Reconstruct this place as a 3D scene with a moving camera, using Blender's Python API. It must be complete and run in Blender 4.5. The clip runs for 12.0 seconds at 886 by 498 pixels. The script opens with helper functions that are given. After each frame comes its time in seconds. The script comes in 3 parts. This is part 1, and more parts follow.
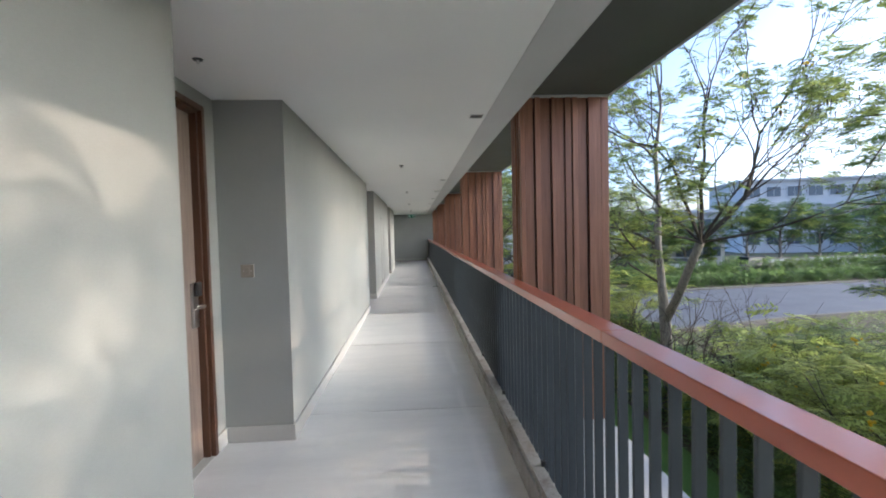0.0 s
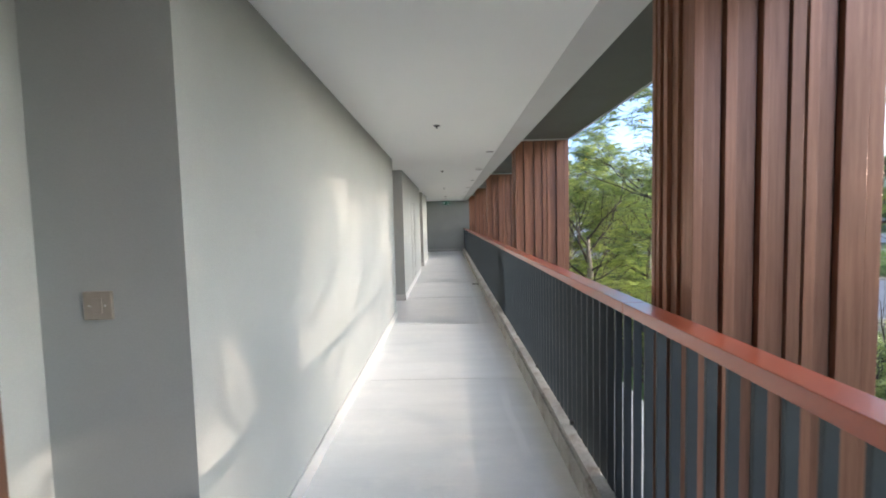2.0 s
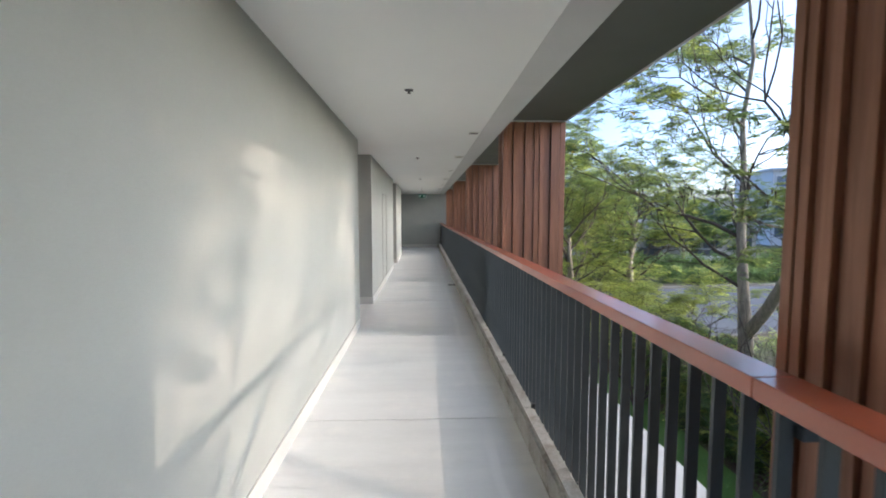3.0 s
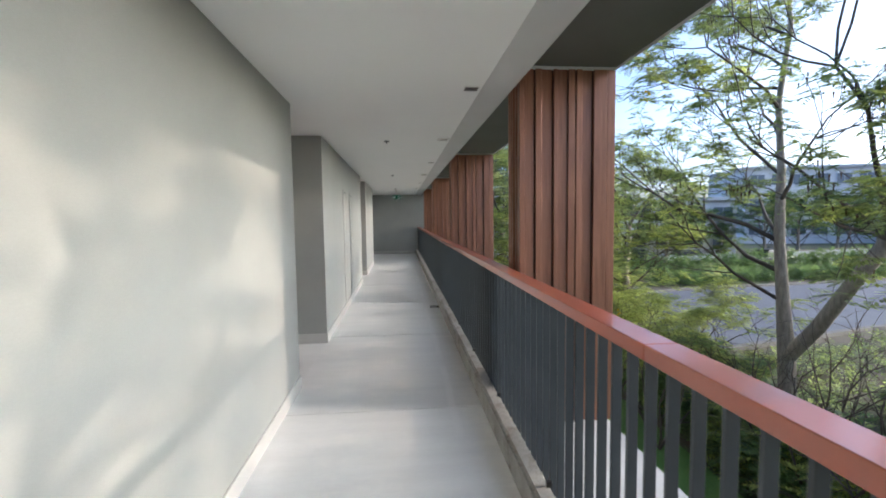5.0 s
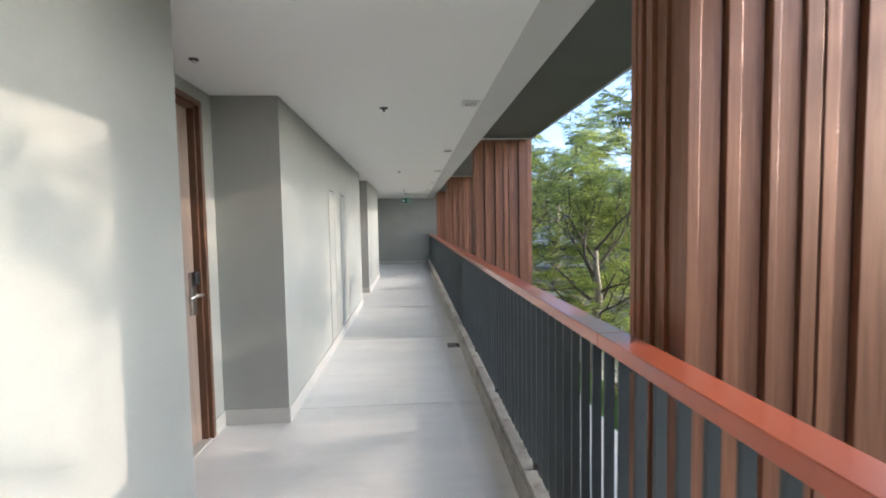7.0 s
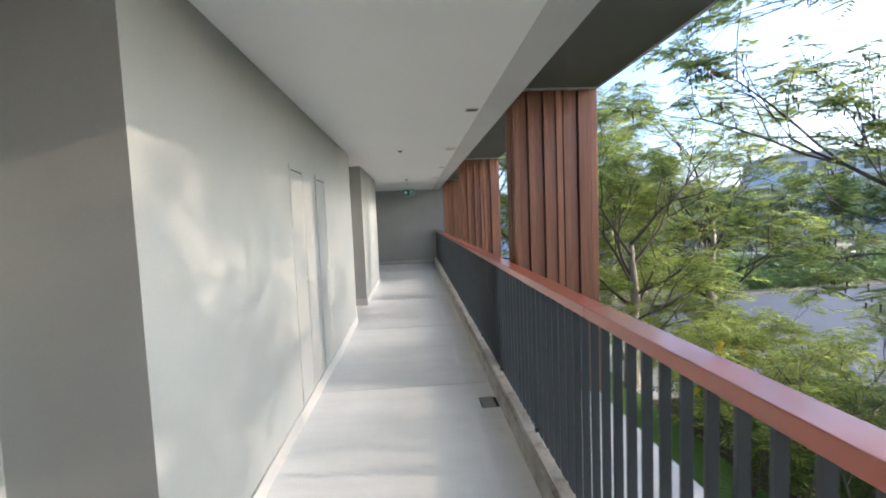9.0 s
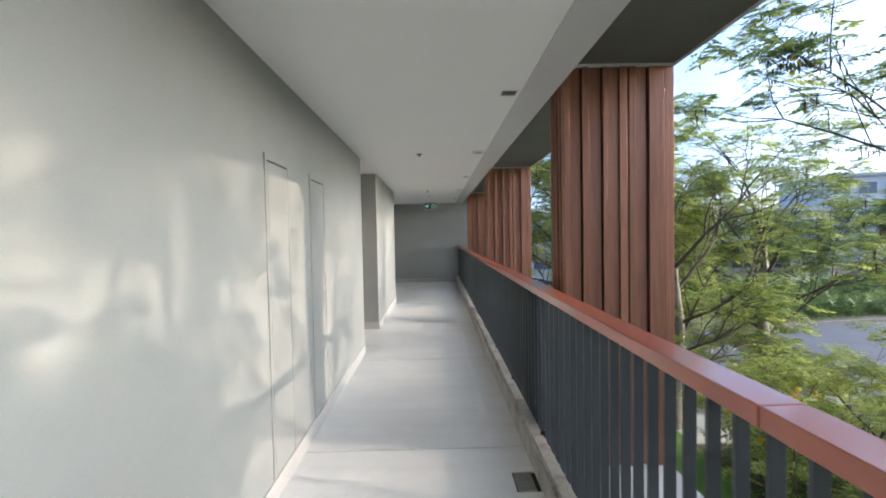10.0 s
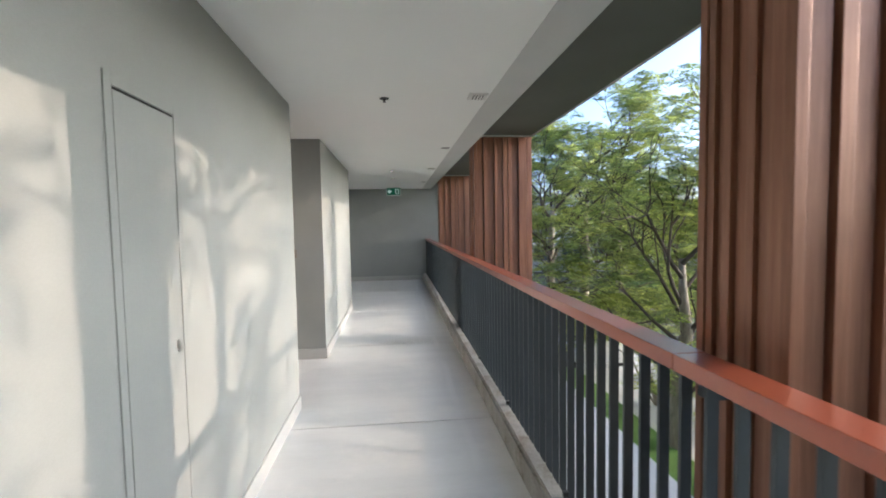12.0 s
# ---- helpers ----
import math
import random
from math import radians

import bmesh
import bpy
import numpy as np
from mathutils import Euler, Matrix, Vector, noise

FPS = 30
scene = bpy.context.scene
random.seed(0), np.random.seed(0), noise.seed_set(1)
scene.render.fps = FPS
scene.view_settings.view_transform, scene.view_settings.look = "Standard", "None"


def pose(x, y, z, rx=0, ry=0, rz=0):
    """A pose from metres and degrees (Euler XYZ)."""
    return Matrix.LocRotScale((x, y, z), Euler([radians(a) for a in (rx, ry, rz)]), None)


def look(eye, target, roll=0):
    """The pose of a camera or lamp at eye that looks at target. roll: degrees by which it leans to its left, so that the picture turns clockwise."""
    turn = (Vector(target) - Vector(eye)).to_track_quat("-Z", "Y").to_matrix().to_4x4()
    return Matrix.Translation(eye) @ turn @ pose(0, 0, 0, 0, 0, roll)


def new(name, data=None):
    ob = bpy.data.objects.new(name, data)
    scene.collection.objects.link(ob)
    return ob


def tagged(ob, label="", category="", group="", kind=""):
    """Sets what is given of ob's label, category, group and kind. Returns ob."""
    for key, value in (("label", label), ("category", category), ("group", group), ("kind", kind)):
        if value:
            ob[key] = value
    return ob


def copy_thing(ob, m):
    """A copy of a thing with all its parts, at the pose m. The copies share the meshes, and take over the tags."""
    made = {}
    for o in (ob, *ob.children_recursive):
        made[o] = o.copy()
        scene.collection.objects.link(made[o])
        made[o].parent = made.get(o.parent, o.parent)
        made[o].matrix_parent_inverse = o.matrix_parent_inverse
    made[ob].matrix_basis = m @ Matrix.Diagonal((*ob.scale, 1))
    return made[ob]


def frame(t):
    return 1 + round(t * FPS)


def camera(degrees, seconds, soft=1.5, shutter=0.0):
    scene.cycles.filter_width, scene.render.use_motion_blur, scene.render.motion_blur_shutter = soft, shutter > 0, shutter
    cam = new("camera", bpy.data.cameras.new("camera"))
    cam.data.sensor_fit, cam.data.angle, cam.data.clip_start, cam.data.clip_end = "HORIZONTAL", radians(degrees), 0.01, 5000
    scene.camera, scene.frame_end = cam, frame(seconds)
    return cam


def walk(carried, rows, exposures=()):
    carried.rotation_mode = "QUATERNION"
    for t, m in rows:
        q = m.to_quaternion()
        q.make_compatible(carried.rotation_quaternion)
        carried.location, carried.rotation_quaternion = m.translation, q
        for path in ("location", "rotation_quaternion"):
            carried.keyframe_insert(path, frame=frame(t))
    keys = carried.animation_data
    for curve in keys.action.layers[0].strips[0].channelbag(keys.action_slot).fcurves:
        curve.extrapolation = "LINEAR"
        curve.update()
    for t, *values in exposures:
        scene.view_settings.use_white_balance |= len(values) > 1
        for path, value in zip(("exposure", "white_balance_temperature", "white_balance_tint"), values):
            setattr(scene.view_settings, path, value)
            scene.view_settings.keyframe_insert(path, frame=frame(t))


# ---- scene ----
cam = camera(89.5, 12.0, soft=1.85, shutter=0.25)
PATH = [
    (0, (0.806, 0.641, 1.559), (0.929, 2.635, 1.483), -1.4),
    (0.5, (0.814, 1.118, 1.551), (0.945, 3.111, 1.458), -2.6),
    (1, (0.816, 1.631, 1.588), (0.887, 3.626, 1.468), -2.1),
    (1.5, (0.744, 2.122, 1.566), (0.765, 4.118, 1.444), -1.9),
    (2, (0.723, 2.595, 1.557), (0.698, 4.591, 1.432), -1.4),
    (2.5, (0.731, 3.087, 1.551), (0.695, 5.082, 1.413), -0.5),
    (3, (0.751, 3.634, 1.54), (0.834, 5.627, 1.39), 0.0),
    (3.5, (0.761, 4.207, 1.523), (0.905, 6.196, 1.364), -0.9),
    (5.5, (0.798, 6.26, 1.558), (0.99, 8.246, 1.423), -0.7),
    (6, (0.786, 6.809, 1.571), (0.97, 8.794, 1.413), -1.0),
    (6.5, (0.811, 7.316, 1.608), (0.971, 9.303, 1.451), -1.1),
    (7, (0.854, 7.816, 1.568), (0.99, 9.808, 1.454), -1.0),
    (9, (0.786, 9.813, 1.579), (0.91, 11.804, 1.438), -2.3),
    (9.5, (0.777, 10.294, 1.541), (0.866, 12.289, 1.438), -2.1),
    (10, (0.824, 10.756, 1.546), (0.853, 12.755, 1.482), -1.1),
    (10.5, (0.72, 11.308, 1.548), (0.822, 13.304, 1.49), -1.2),
    (11, (0.747, 11.835, 1.594), (0.878, 13.828, 1.496), -1.2),
    (11.5, (0.748, 12.335, 1.57), (0.907, 14.326, 1.464), -0.6),
    (12, (0.699, 12.808, 1.563), (0.906, 14.794, 1.452), -1.0),
]
walk(cam, [(t, look(eye, target, roll)) for t, eye, target, roll in PATH],
     exposures=[(t, e - 0.65, 5400, 6) for t, e in (
         (0, 2.66), (0.7, 2.76), (1.5, 2.98), (2.5, 2.86), (3.5, 2.66), (5.5, 2.62), (6.2, 2.72), (7, 2.98), (7.6, 3.02), (9.0, 2.88), (10.5, 2.79), (12, 2.85))])

# ---- world, sun, exposure ----
SUN_WAY = Vector((-1.0, 0.12, -0.29)).normalized()
world = bpy.data.worlds.new("world")
scene.world = world
world.use_nodes = True
wt = world.node_tree
sky = wt.nodes.new("ShaderNodeTexSky")
sky.sky_type = 'NISHITA'
sky.sun_disc = False
sky.sun_elevation = math.asin(-SUN_WAY.z)
sky.sun_rotation = math.atan2(-SUN_WAY.x, -SUN_WAY.y)
sky.air_density, sky.dust_density, sky.ozone_density = 0.5, 3.6, 1.0
wt.nodes["Background"].inputs["Strength"].default_value = 0.15
wt.links.new(sky.outputs["Color"], wt.nodes["Background"].inputs["Color"])
sun_data = bpy.data.lights.new("sun", 'SUN')
sun_data.energy, sun_data.angle, sun_data.color = 0.88, radians(0.4), (1.0, 0.70, 0.47)
sun = new("sun", sun_data)
sun.matrix_world = look((30, -4, 12), Vector((30, -4, 12)) + SUN_WAY)

# ---- materials ----


def node(nt, kind, **values):
    n = nt.nodes.new(kind)
    for k, v in values.items():
        n.inputs[k.replace("_", " ")].default_value = v
    return n


def surface(name, dark, light, rough=0.6, metal=0.0, scale=4.0, stretch=(1, 1, 1), fine=60.0, bump=0.15, spread=0.0,
            stain=None, leaf=False, coat=0.0, specular=0.5, islands=0.0, coat_rough=0.22):
    """A paint, wood, metal or leaf material: two scales of noise between two colours, fine relief, optional stains and
    a shift from piece to piece."""
    m = bpy.data.materials.new(name)
    m.use_nodes = True
    nt = m.node_tree
    b = nt.nodes["Principled BSDF"]
    co = nt.nodes.new("ShaderNodeTexCoord")
    mp = nt.nodes.new("ShaderNodeMapping")
    mp.inputs["Scale"].default_value = stretch
    nt.links.new(co.outputs["Object"], mp.inputs["Vector"])
    n1 = node(nt, "ShaderNodeTexNoise", Scale=scale, Detail=5.0, Roughness=0.6)
    n2 = node(nt, "ShaderNodeTexNoise", Scale=fine, Detail=3.0, Roughness=0.7)
    for n in (n1, n2):
        nt.links.new(mp.outputs["Vector"], n.inputs["Vector"])
    mix = nt.nodes.new("ShaderNodeMath")
    mix.operation = 'MULTIPLY_ADD'
    nt.links.new(n2.outputs["Fac"], mix.inputs[0])
    mix.inputs[1].default_value = 0.4
    sub = nt.nodes.new("ShaderNodeMath")
    sub.operation = 'MULTIPLY_ADD'
    nt.links.new(n1.outputs["Fac"], sub.inputs[0])
    sub.inputs[1].default_value = 0.8
    sub.inputs[2].default_value = -0.1
    nt.links.new(sub.outputs[0], mix.inputs[2])
    ramp = nt.nodes.new("ShaderNodeValToRGB")
    ramp.color_ramp.elements[0].position, ramp.color_ramp.elements[1].position = 0.3, 0.75
    ramp.color_ramp.elements[0].color, ramp.color_ramp.elements[1].color = (*dark, 1), (*light, 1)
    nt.links.new(mix.outputs[0], ramp.inputs["Fac"])
    out = ramp.outputs["Color"]
    if stain:
        sn = node(nt, "ShaderNodeTexNoise", Scale=stain[0], Detail=6.0, Roughness=0.7)
        nt.links.new(co.outputs["Object"], sn.inputs["Vector"])
        sr = nt.nodes.new("ShaderNodeValToRGB")
        sr.color_ramp.elements[0].position, sr.color_ramp.elements[1].position = stain[1], stain[2]
        nt.links.new(sn.outputs["Fac"], sr.inputs["Fac"])
        sm = nt.nodes.new("ShaderNodeMix")
        sm.data_type = 'RGBA'
        nt.links.new(sr.outputs["Color"], sm.inputs[0])
        nt.links.new(out, sm.inputs[6])
        sm.inputs[7].default_value = (*stain[3], 1)
        out = sm.outputs[2]
    if spread or islands:
        hs = nt.nodes.new("ShaderNodeHueSaturation")
        mr = nt.nodes.new("ShaderNodeMapRange")
        if islands:
            src = nt.nodes.new("ShaderNodeNewGeometry").outputs["Random Per Island"]
        else:
            src = nt.nodes.new("ShaderNodeObjectInfo").outputs["Random"]
        k = spread or islands
        nt.links.new(src, mr.inputs["Value"])
        mr.inputs["To Min"].default_value, mr.inputs["To Max"].default_value = 1 - k, 1 + k
        nt.links.new(mr.outputs["Result"], hs.inputs["Value"])
        nt.links.new(out, hs.inputs["Color"])
        out = hs.outputs["Color"]
    nt.links.new(out, b.inputs["Base Color"])
    b.inputs["Roughness"].default_value, b.inputs["Metallic"].default_value = rough, metal
    b.inputs["Coat Weight"].default_value = coat
    b.inputs["Coat Roughness"].default_value = coat_rough
    b.inputs["Specular IOR Level"].default_value = specular
    if bump:
        bp = node(nt, "ShaderNodeBump", Strength=bump, Distance=0.01)
        nt.links.new(n2.outputs["Fac"], bp.inputs["Height"])
        nt.links.new(bp.outputs["Normal"], b.inputs["Normal"])
    if leaf:
        tr = nt.nodes.new("ShaderNodeBsdfTranslucent")
        nt.links.new(out, tr.inputs["Color"])
        ms = nt.nodes.new("ShaderNodeMixShader")
        ms.inputs["Fac"].default_value = 0.5
        nt.links.new(b.outputs["BSDF"], ms.inputs[1])
        nt.links.new(tr.outputs["BSDF"], ms.inputs[2])
        nt.links.new(ms.outputs["Shader"], nt.nodes["Material Output"].inputs["Surface"])
    return m


def glow(name, colour, strength):
    m = bpy.data.materials.new(name)
    m.use_nodes = True
    b = m.node_tree.nodes["Principled BSDF"]
    b.inputs["Base Color"].default_value = (*colour, 1)
    b.inputs["Emission Color"].default_value = (*colour, 1)
    b.inputs["Emission Strength"].default_value = strength
    return m


WALL = surface("wall_paint", (0.290, 0.304, 0.292), (0.340, 0.354, 0.341), 0.62, scale=1.2, fine=140, bump=0.12)
CEIL = surface("ceiling_paint", (0.835, 0.845, 0.83), (0.87, 0.88, 0.865), 0.8, scale=0.8, fine=160, bump=0.05)
STRIP = surface("beam_paint", (0.54, 0.55, 0.54), (0.60, 0.61, 0.60), 0.75, scale=1.5, fine=120, bump=0.1)
SOFFIT = surface("soffit_paint", (0.100, 0.107, 0.096), (0.130, 0.136, 0.124), 0.7, scale=1.5, fine=90, bump=0.1)
SKIRT = surface("skirting_paint", (0.42, 0.425, 0.41), (0.48, 0.485, 0.47), 0.5, scale=2.0, fine=90, bump=0.1)
FLOOR = surface("floor_concrete", (0.66, 0.665, 0.67), (0.78, 0.785, 0.785), 0.30, scale=2.2, stretch=(0.35, 2.4, 1), fine=38,
                bump=0.03, spread=0.05, stain=(1.6, 0.52, 0.78, (0.82, 0.81, 0.79)))
def dried_streak(m, x0, x1, colour):
    """A pale dried-water streak along the floor, broken by noise."""
    nt = m.node_tree
    b = nt.nodes["Principled BSDF"]
    src = b.inputs["Base Color"].links[0].from_socket
    co = nt.nodes.new("ShaderNodeTexCoord")
    sep = nt.nodes.new("ShaderNodeSeparateXYZ")
    wob = node(nt, "ShaderNodeTexNoise", Scale=1.4, Detail=4.0)
    nt.links.new(co.outputs["Object"], wob.inputs["Vector"])
    nt.links.new(co.outputs["Object"], sep.inputs[0])
    add = nt.nodes.new("ShaderNodeMath")
    add.operation = 'MULTIPLY_ADD'
    nt.links.new(wob.outputs["Fac"], add.inputs[0])
    add.inputs[1].default_value = 0.10
    nt.links.new(sep.outputs["X"], add.inputs[2])
    ramp = nt.nodes.new("ShaderNodeValToRGB")
    ramp.color_ramp.elements[0].position, ramp.color_ramp.elements[0].color = (x0 + 0.03) / 2, (0, 0, 0, 1)
    ramp.color_ramp.elements[1].position, ramp.color_ramp.elements[1].color = (x0 + 0.06) / 2, (1, 1, 1, 1)
    for pos, v in ((x1 + 0.03, 1), (x1 + 0.05, 0)):
        e = ramp.color_ramp.elements.new(pos / 2)
        e.color = (v, v, v, 1)
    half = nt.nodes.new("ShaderNodeMath")
    half.operation = 'MULTIPLY'
    half.inputs[1].default_value = 0.5
    nt.links.new(add.outputs[0], half.inputs[0])
    nt.links.new(half.outputs[0], ramp.inputs["Fac"])
    patch = node(nt, "ShaderNodeTexNoise", Scale=0.9, Detail=2.0)
    nt.links.new(co.outputs["Object"], patch.inputs["Vector"])
    cut = nt.nodes.new("ShaderNodeValToRGB")
    cut.color_ramp.elements[0].position, cut.color_ramp.elements[1].position = 0.42, 0.56
    cut.color_ramp.elements[1].color = (0.75, 0.75, 0.75, 1)
    nt.links.new(patch.outputs["Fac"], cut.inputs["Fac"])
    mul = nt.nodes.new("ShaderNodeMath")
    mul.operation = 'MULTIPLY'
    nt.links.new(ramp.outputs["Color"], mul.inputs[0])
    nt.links.new(cut.outputs["Color"], mul.inputs[1])
    mx = nt.nodes.new("ShaderNodeMix")
    mx.data_type = 'RGBA'
    nt.links.new(mul.outputs[0], mx.inputs[0])
    nt.links.new(src, mx.inputs[6])
    mx.inputs[7].default_value = (*colour, 1)
    nt.links.new(mx.outputs[2], b.inputs["Base Color"])


dried_streak(FLOOR, 1.17, 1.235, (0.80, 0.80, 0.80))
# joint colour also carries the shade that such shallow gaps don't get
JOINT = surface("dark_joint", (0.018, 0.018, 0.018), (0.035, 0.035, 0.035), 0.9)
KERB = surface("kerb_concrete", (0.22, 0.21, 0.19), (0.47, 0.455, 0.425), 0.75, scale=3.0, fine=70, bump=0.35, spread=0.06,
               stain=(5.0, 0.52, 0.72, (0.13, 0.10, 0.075)))
STREETKERB = surface("street_kerb_stone", (0.09, 0.088, 0.08), (0.16, 0.155, 0.14), 0.85, scale=1.5, fine=40, bump=0.3)
LEDGE = surface("ledge_concrete", (0.47, 0.48, 0.48), (0.58, 0.585, 0.58), 0.8, scale=2.0, fine=60, bump=0.3)
RAIL = surface("terracotta_metal", (0.35, 0.080, 0.037), (0.42, 0.100, 0.046), 0.36, scale=2.0, fine=120, bump=0.02, coat=0.75, coat_rough=0.13)
BARS = surface("dark_grey_metal", (0.029, 0.037, 0.043), (0.045, 0.055, 0.062), 0.46, scale=3.0, fine=90, bump=0.03, spread=0.1)
CLAD = surface("bronze_cladding", (0.198, 0.090, 0.053), (0.342, 0.168, 0.103), 0.42, metal=0.35, scale=7.0, stretch=(6, 6, 0.25), fine=30,
               bump=0.03, spread=0.18, coat=0.12)
# near-black bronze: the shade deep in the plank grooves, put into the colour
CLADCORE = surface("groove_shade", (0.035, 0.016, 0.010), (0.05, 0.022, 0.014), 0.7)
FRAMEWOOD = surface("door_frame_wood", (0.065, 0.032, 0.019), (0.125, 0.060, 0.034), 0.38, scale=6, stretch=(5, 5, 0.3), fine=40, bump=0.05)
DOORWOOD = surface("door_veneer", (0.155, 0.120, 0.100), (0.285, 0.225, 0.19), 0.6, scale=5, stretch=(5, 7, 0.35), fine=34, bump=0.05)
STEEL = surface("brushed_steel", (0.55, 0.54, 0.52), (0.68, 0.67, 0.65), 0.28, metal=1.0, scale=20, stretch=(1, 1, 8), fine=150, bump=0.02)
GALV = surface("galvanised_steel", (0.24, 0.25, 0.25), (0.34, 0.35, 0.35), 0.5, metal=0.3, scale=12, fine=120, bump=0.03)
BLACK = surface("black_plastic", (0.012, 0.012, 0.013), (0.02, 0.02, 0.022), 0.3, bump=0.0)
SWITCH = surface("beige_plastic", (0.25, 0.225, 0.185), (0.30, 0.272, 0.23), 0.4, bump=0.02)
WHITE = surface("white_plastic", (0.68, 0.68, 0.66), (0.74, 0.74, 0.72), 0.5, bump=0.02)
GREEN = glow("exit_green", (0.005, 0.09, 0.045), 0.10)
EXITWHITE = glow("exit_white", (0.75, 0.85, 0.80), 0.05)
GRASS = surface("ground_earth", (0.05, 0.048, 0.03), (0.14, 0.11, 0.075), 0.95, scale=0.35, fine=9, bump=0.6,
                stain=(0.3, 0.45, 0.62, (0.075, 0.105, 0.03)))
LAWN = surface("lawn_green", (0.09, 0.18, 0.035), (0.16, 0.28, 0.06), 0.9, scale=0.8, fine=25, bump=0.6, islands=0.25)
ROAD = surface("asphalt", (0.066, 0.074, 0.092), (0.098, 0.106, 0.126), 0.75, scale=0.6, fine=40, bump=0.3)
BARK = surface("bark", (0.15, 0.125, 0.095), (0.40, 0.35, 0.28), 0.85, scale=9, stretch=(2, 2, 0.5), fine=50, bump=0.6)
TWIG = surface("twig_bark", (0.045, 0.034, 0.026), (0.10, 0.08, 0.06), 0.85, scale=9, fine=50, bump=0.3)
LEAF = surface("feathery_leaf", (0.10, 0.15, 0.045), (0.36, 0.42, 0.13), 0.5, scale=0.8, fine=6, bump=0.0, leaf=True, islands=0.5, specular=0.3)
# yellow-green leaf brightened so that its colour carries the sunlit highlights
LEAFSUNLIT = surface("sunlit_leaf", (0.24, 0.31, 0.07), (0.56, 0.58, 0.16), 0.5, scale=0.9, fine=6, bump=0.0, leaf=True, islands=0.5, specular=0.3)
LEAFDARK = surface("dense_leaf", (0.08, 0.14, 0.045), (0.20, 0.28, 0.085), 0.5, scale=0.7, fine=6, bump=0.0, leaf=True, islands=0.35, specular=0.3)
POD = surface("seed_pod", (0.035, 0.02, 0.012), (0.08, 0.045, 0.025), 0.8, bump=0.0)
FLOWER = surface("yellow_flower", (0.62, 0.42, 0.02), (0.80, 0.60, 0.05), 0.6, bump=0.0, leaf=True)
FACADE = surface("white_render", (0.54, 0.545, 0.56), (0.63, 0.635, 0.645), 0.8, scale=0.5, fine=8, bump=0.1)
FACADE2 = surface("grey_render", (0.30, 0.32, 0.36), (0.38, 0.40, 0.44), 0.8, scale=0.5, fine=8, bump=0.1)
ROOFM = surface("roof_sheet", (0.40, 0.42, 0.46), (0.50, 0.52, 0.55), 0.6, scale=0.8, fine=10)
PANE = surface("dark_glass", (0.10, 0.12, 0.15), (0.16, 0.19, 0.23), 0.12, bump=0.0)
CARPAINT = surface("car_paint", (0.02, 0.022, 0.026), (0.03, 0.032, 0.036), 0.4, coat=0.2, bump=0.0)
CARWHITE = surface("car_paint_white", (0.55, 0.55, 0.56), (0.6, 0.6, 0.61), 0.3, coat=0.6, bump=0.0)
CARGLASS = surface("car_glass", (0.02, 0.024, 0.028), (0.03, 0.034, 0.038), 0.35, bump=0.0, specular=0.3)
RUBBER = surface("rubber", (0.015, 0.015, 0.015), (0.03, 0.03, 0.03), 0.85, bump=0.0)

# ---- building helpers ----


def box(bm, x0, x1, y0, y1, z0, z1, bevel=0.0):
    r = bmesh.ops.create_cube(bm, size=1.0, matrix=Matrix.Translation(((x0 + x1) / 2, (y0 + y1) / 2, (z0 + z1) / 2))
                              @ Matrix.Diagonal((x1 - x0, y1 - y0, z1 - z0, 1)))
    if bevel:
        es = list({e for v in r["verts"] for e in v.link_edges})
        bmesh.ops.bevel(bm, geom=es, offset=bevel, segments=2, affect='EDGES', profile=0.5)
    return bm


def cyl(bm, centre, r0, r1, h, axis='Z', seg=20):
    rot = {'Z': Matrix(), 'X': Matrix.Rotation(radians(90), 4, 'Y'), 'Y': Matrix.Rotation(radians(90), 4, 'X')}[axis]
    bmesh.ops.create_cone(bm, cap_ends=True, segments=seg, radius1=r0, radius2=r1, depth=h, matrix=Matrix.Translation(centre) @ rot)
    return bm


def mesh_of(bm, name, material, smooth=False):
    me = bpy.data.meshes.new(name)
    bm.to_mesh(me)
    bm.free()
    me.materials.append(material)
    if smooth:
        for p in me.polygons:
            p.use_smooth = True
    return me


def part(name, bm, material, parent, label="", smooth=False):
    ob = new(name, mesh_of(bm, name, material, smooth))
    ob.parent = parent
    return tagged(ob, label)


def share(name, me, parent, at):
    ob = new(name, me)
    ob.parent = parent
    ob.location = at
    return ob


def thing(name, at, label, category, group="", turn=0.0):
    e = new(name)
    e.empty_display_size = 0.1
    e.matrix_world = pose(*at, 0, 0, turn)
    return tagged(e, label, category, group)


def structure(name, bm, material, label, category="structure"):
    ob = new(name, mesh_of(bm, name, material))
    return tagged(ob, label, category, kind="structure")


def bx(*a, bevel=0.0):
    return box(bmesh.new(), *a, bevel=bevel)


# ---- plan ----
WX = -0.155                 # face of the long wall
NX = -0.66                  # back of the door niches
Y0, Y1 = -5.0, 25.5         # the corridor's two ends
NICHES = ((2.55, 4.07), (9.855, 11.39), (16.67, 18.15))
WALL_END = 21.26            # beyond it the corridor opens sideways
CEILING = 2.57
KX = 1.430                  # inner face of the kerb
SCREENS = (-0.28, 4.44, 9.18, 13.87, 18.60, 23.30)
GROUND = -3.3

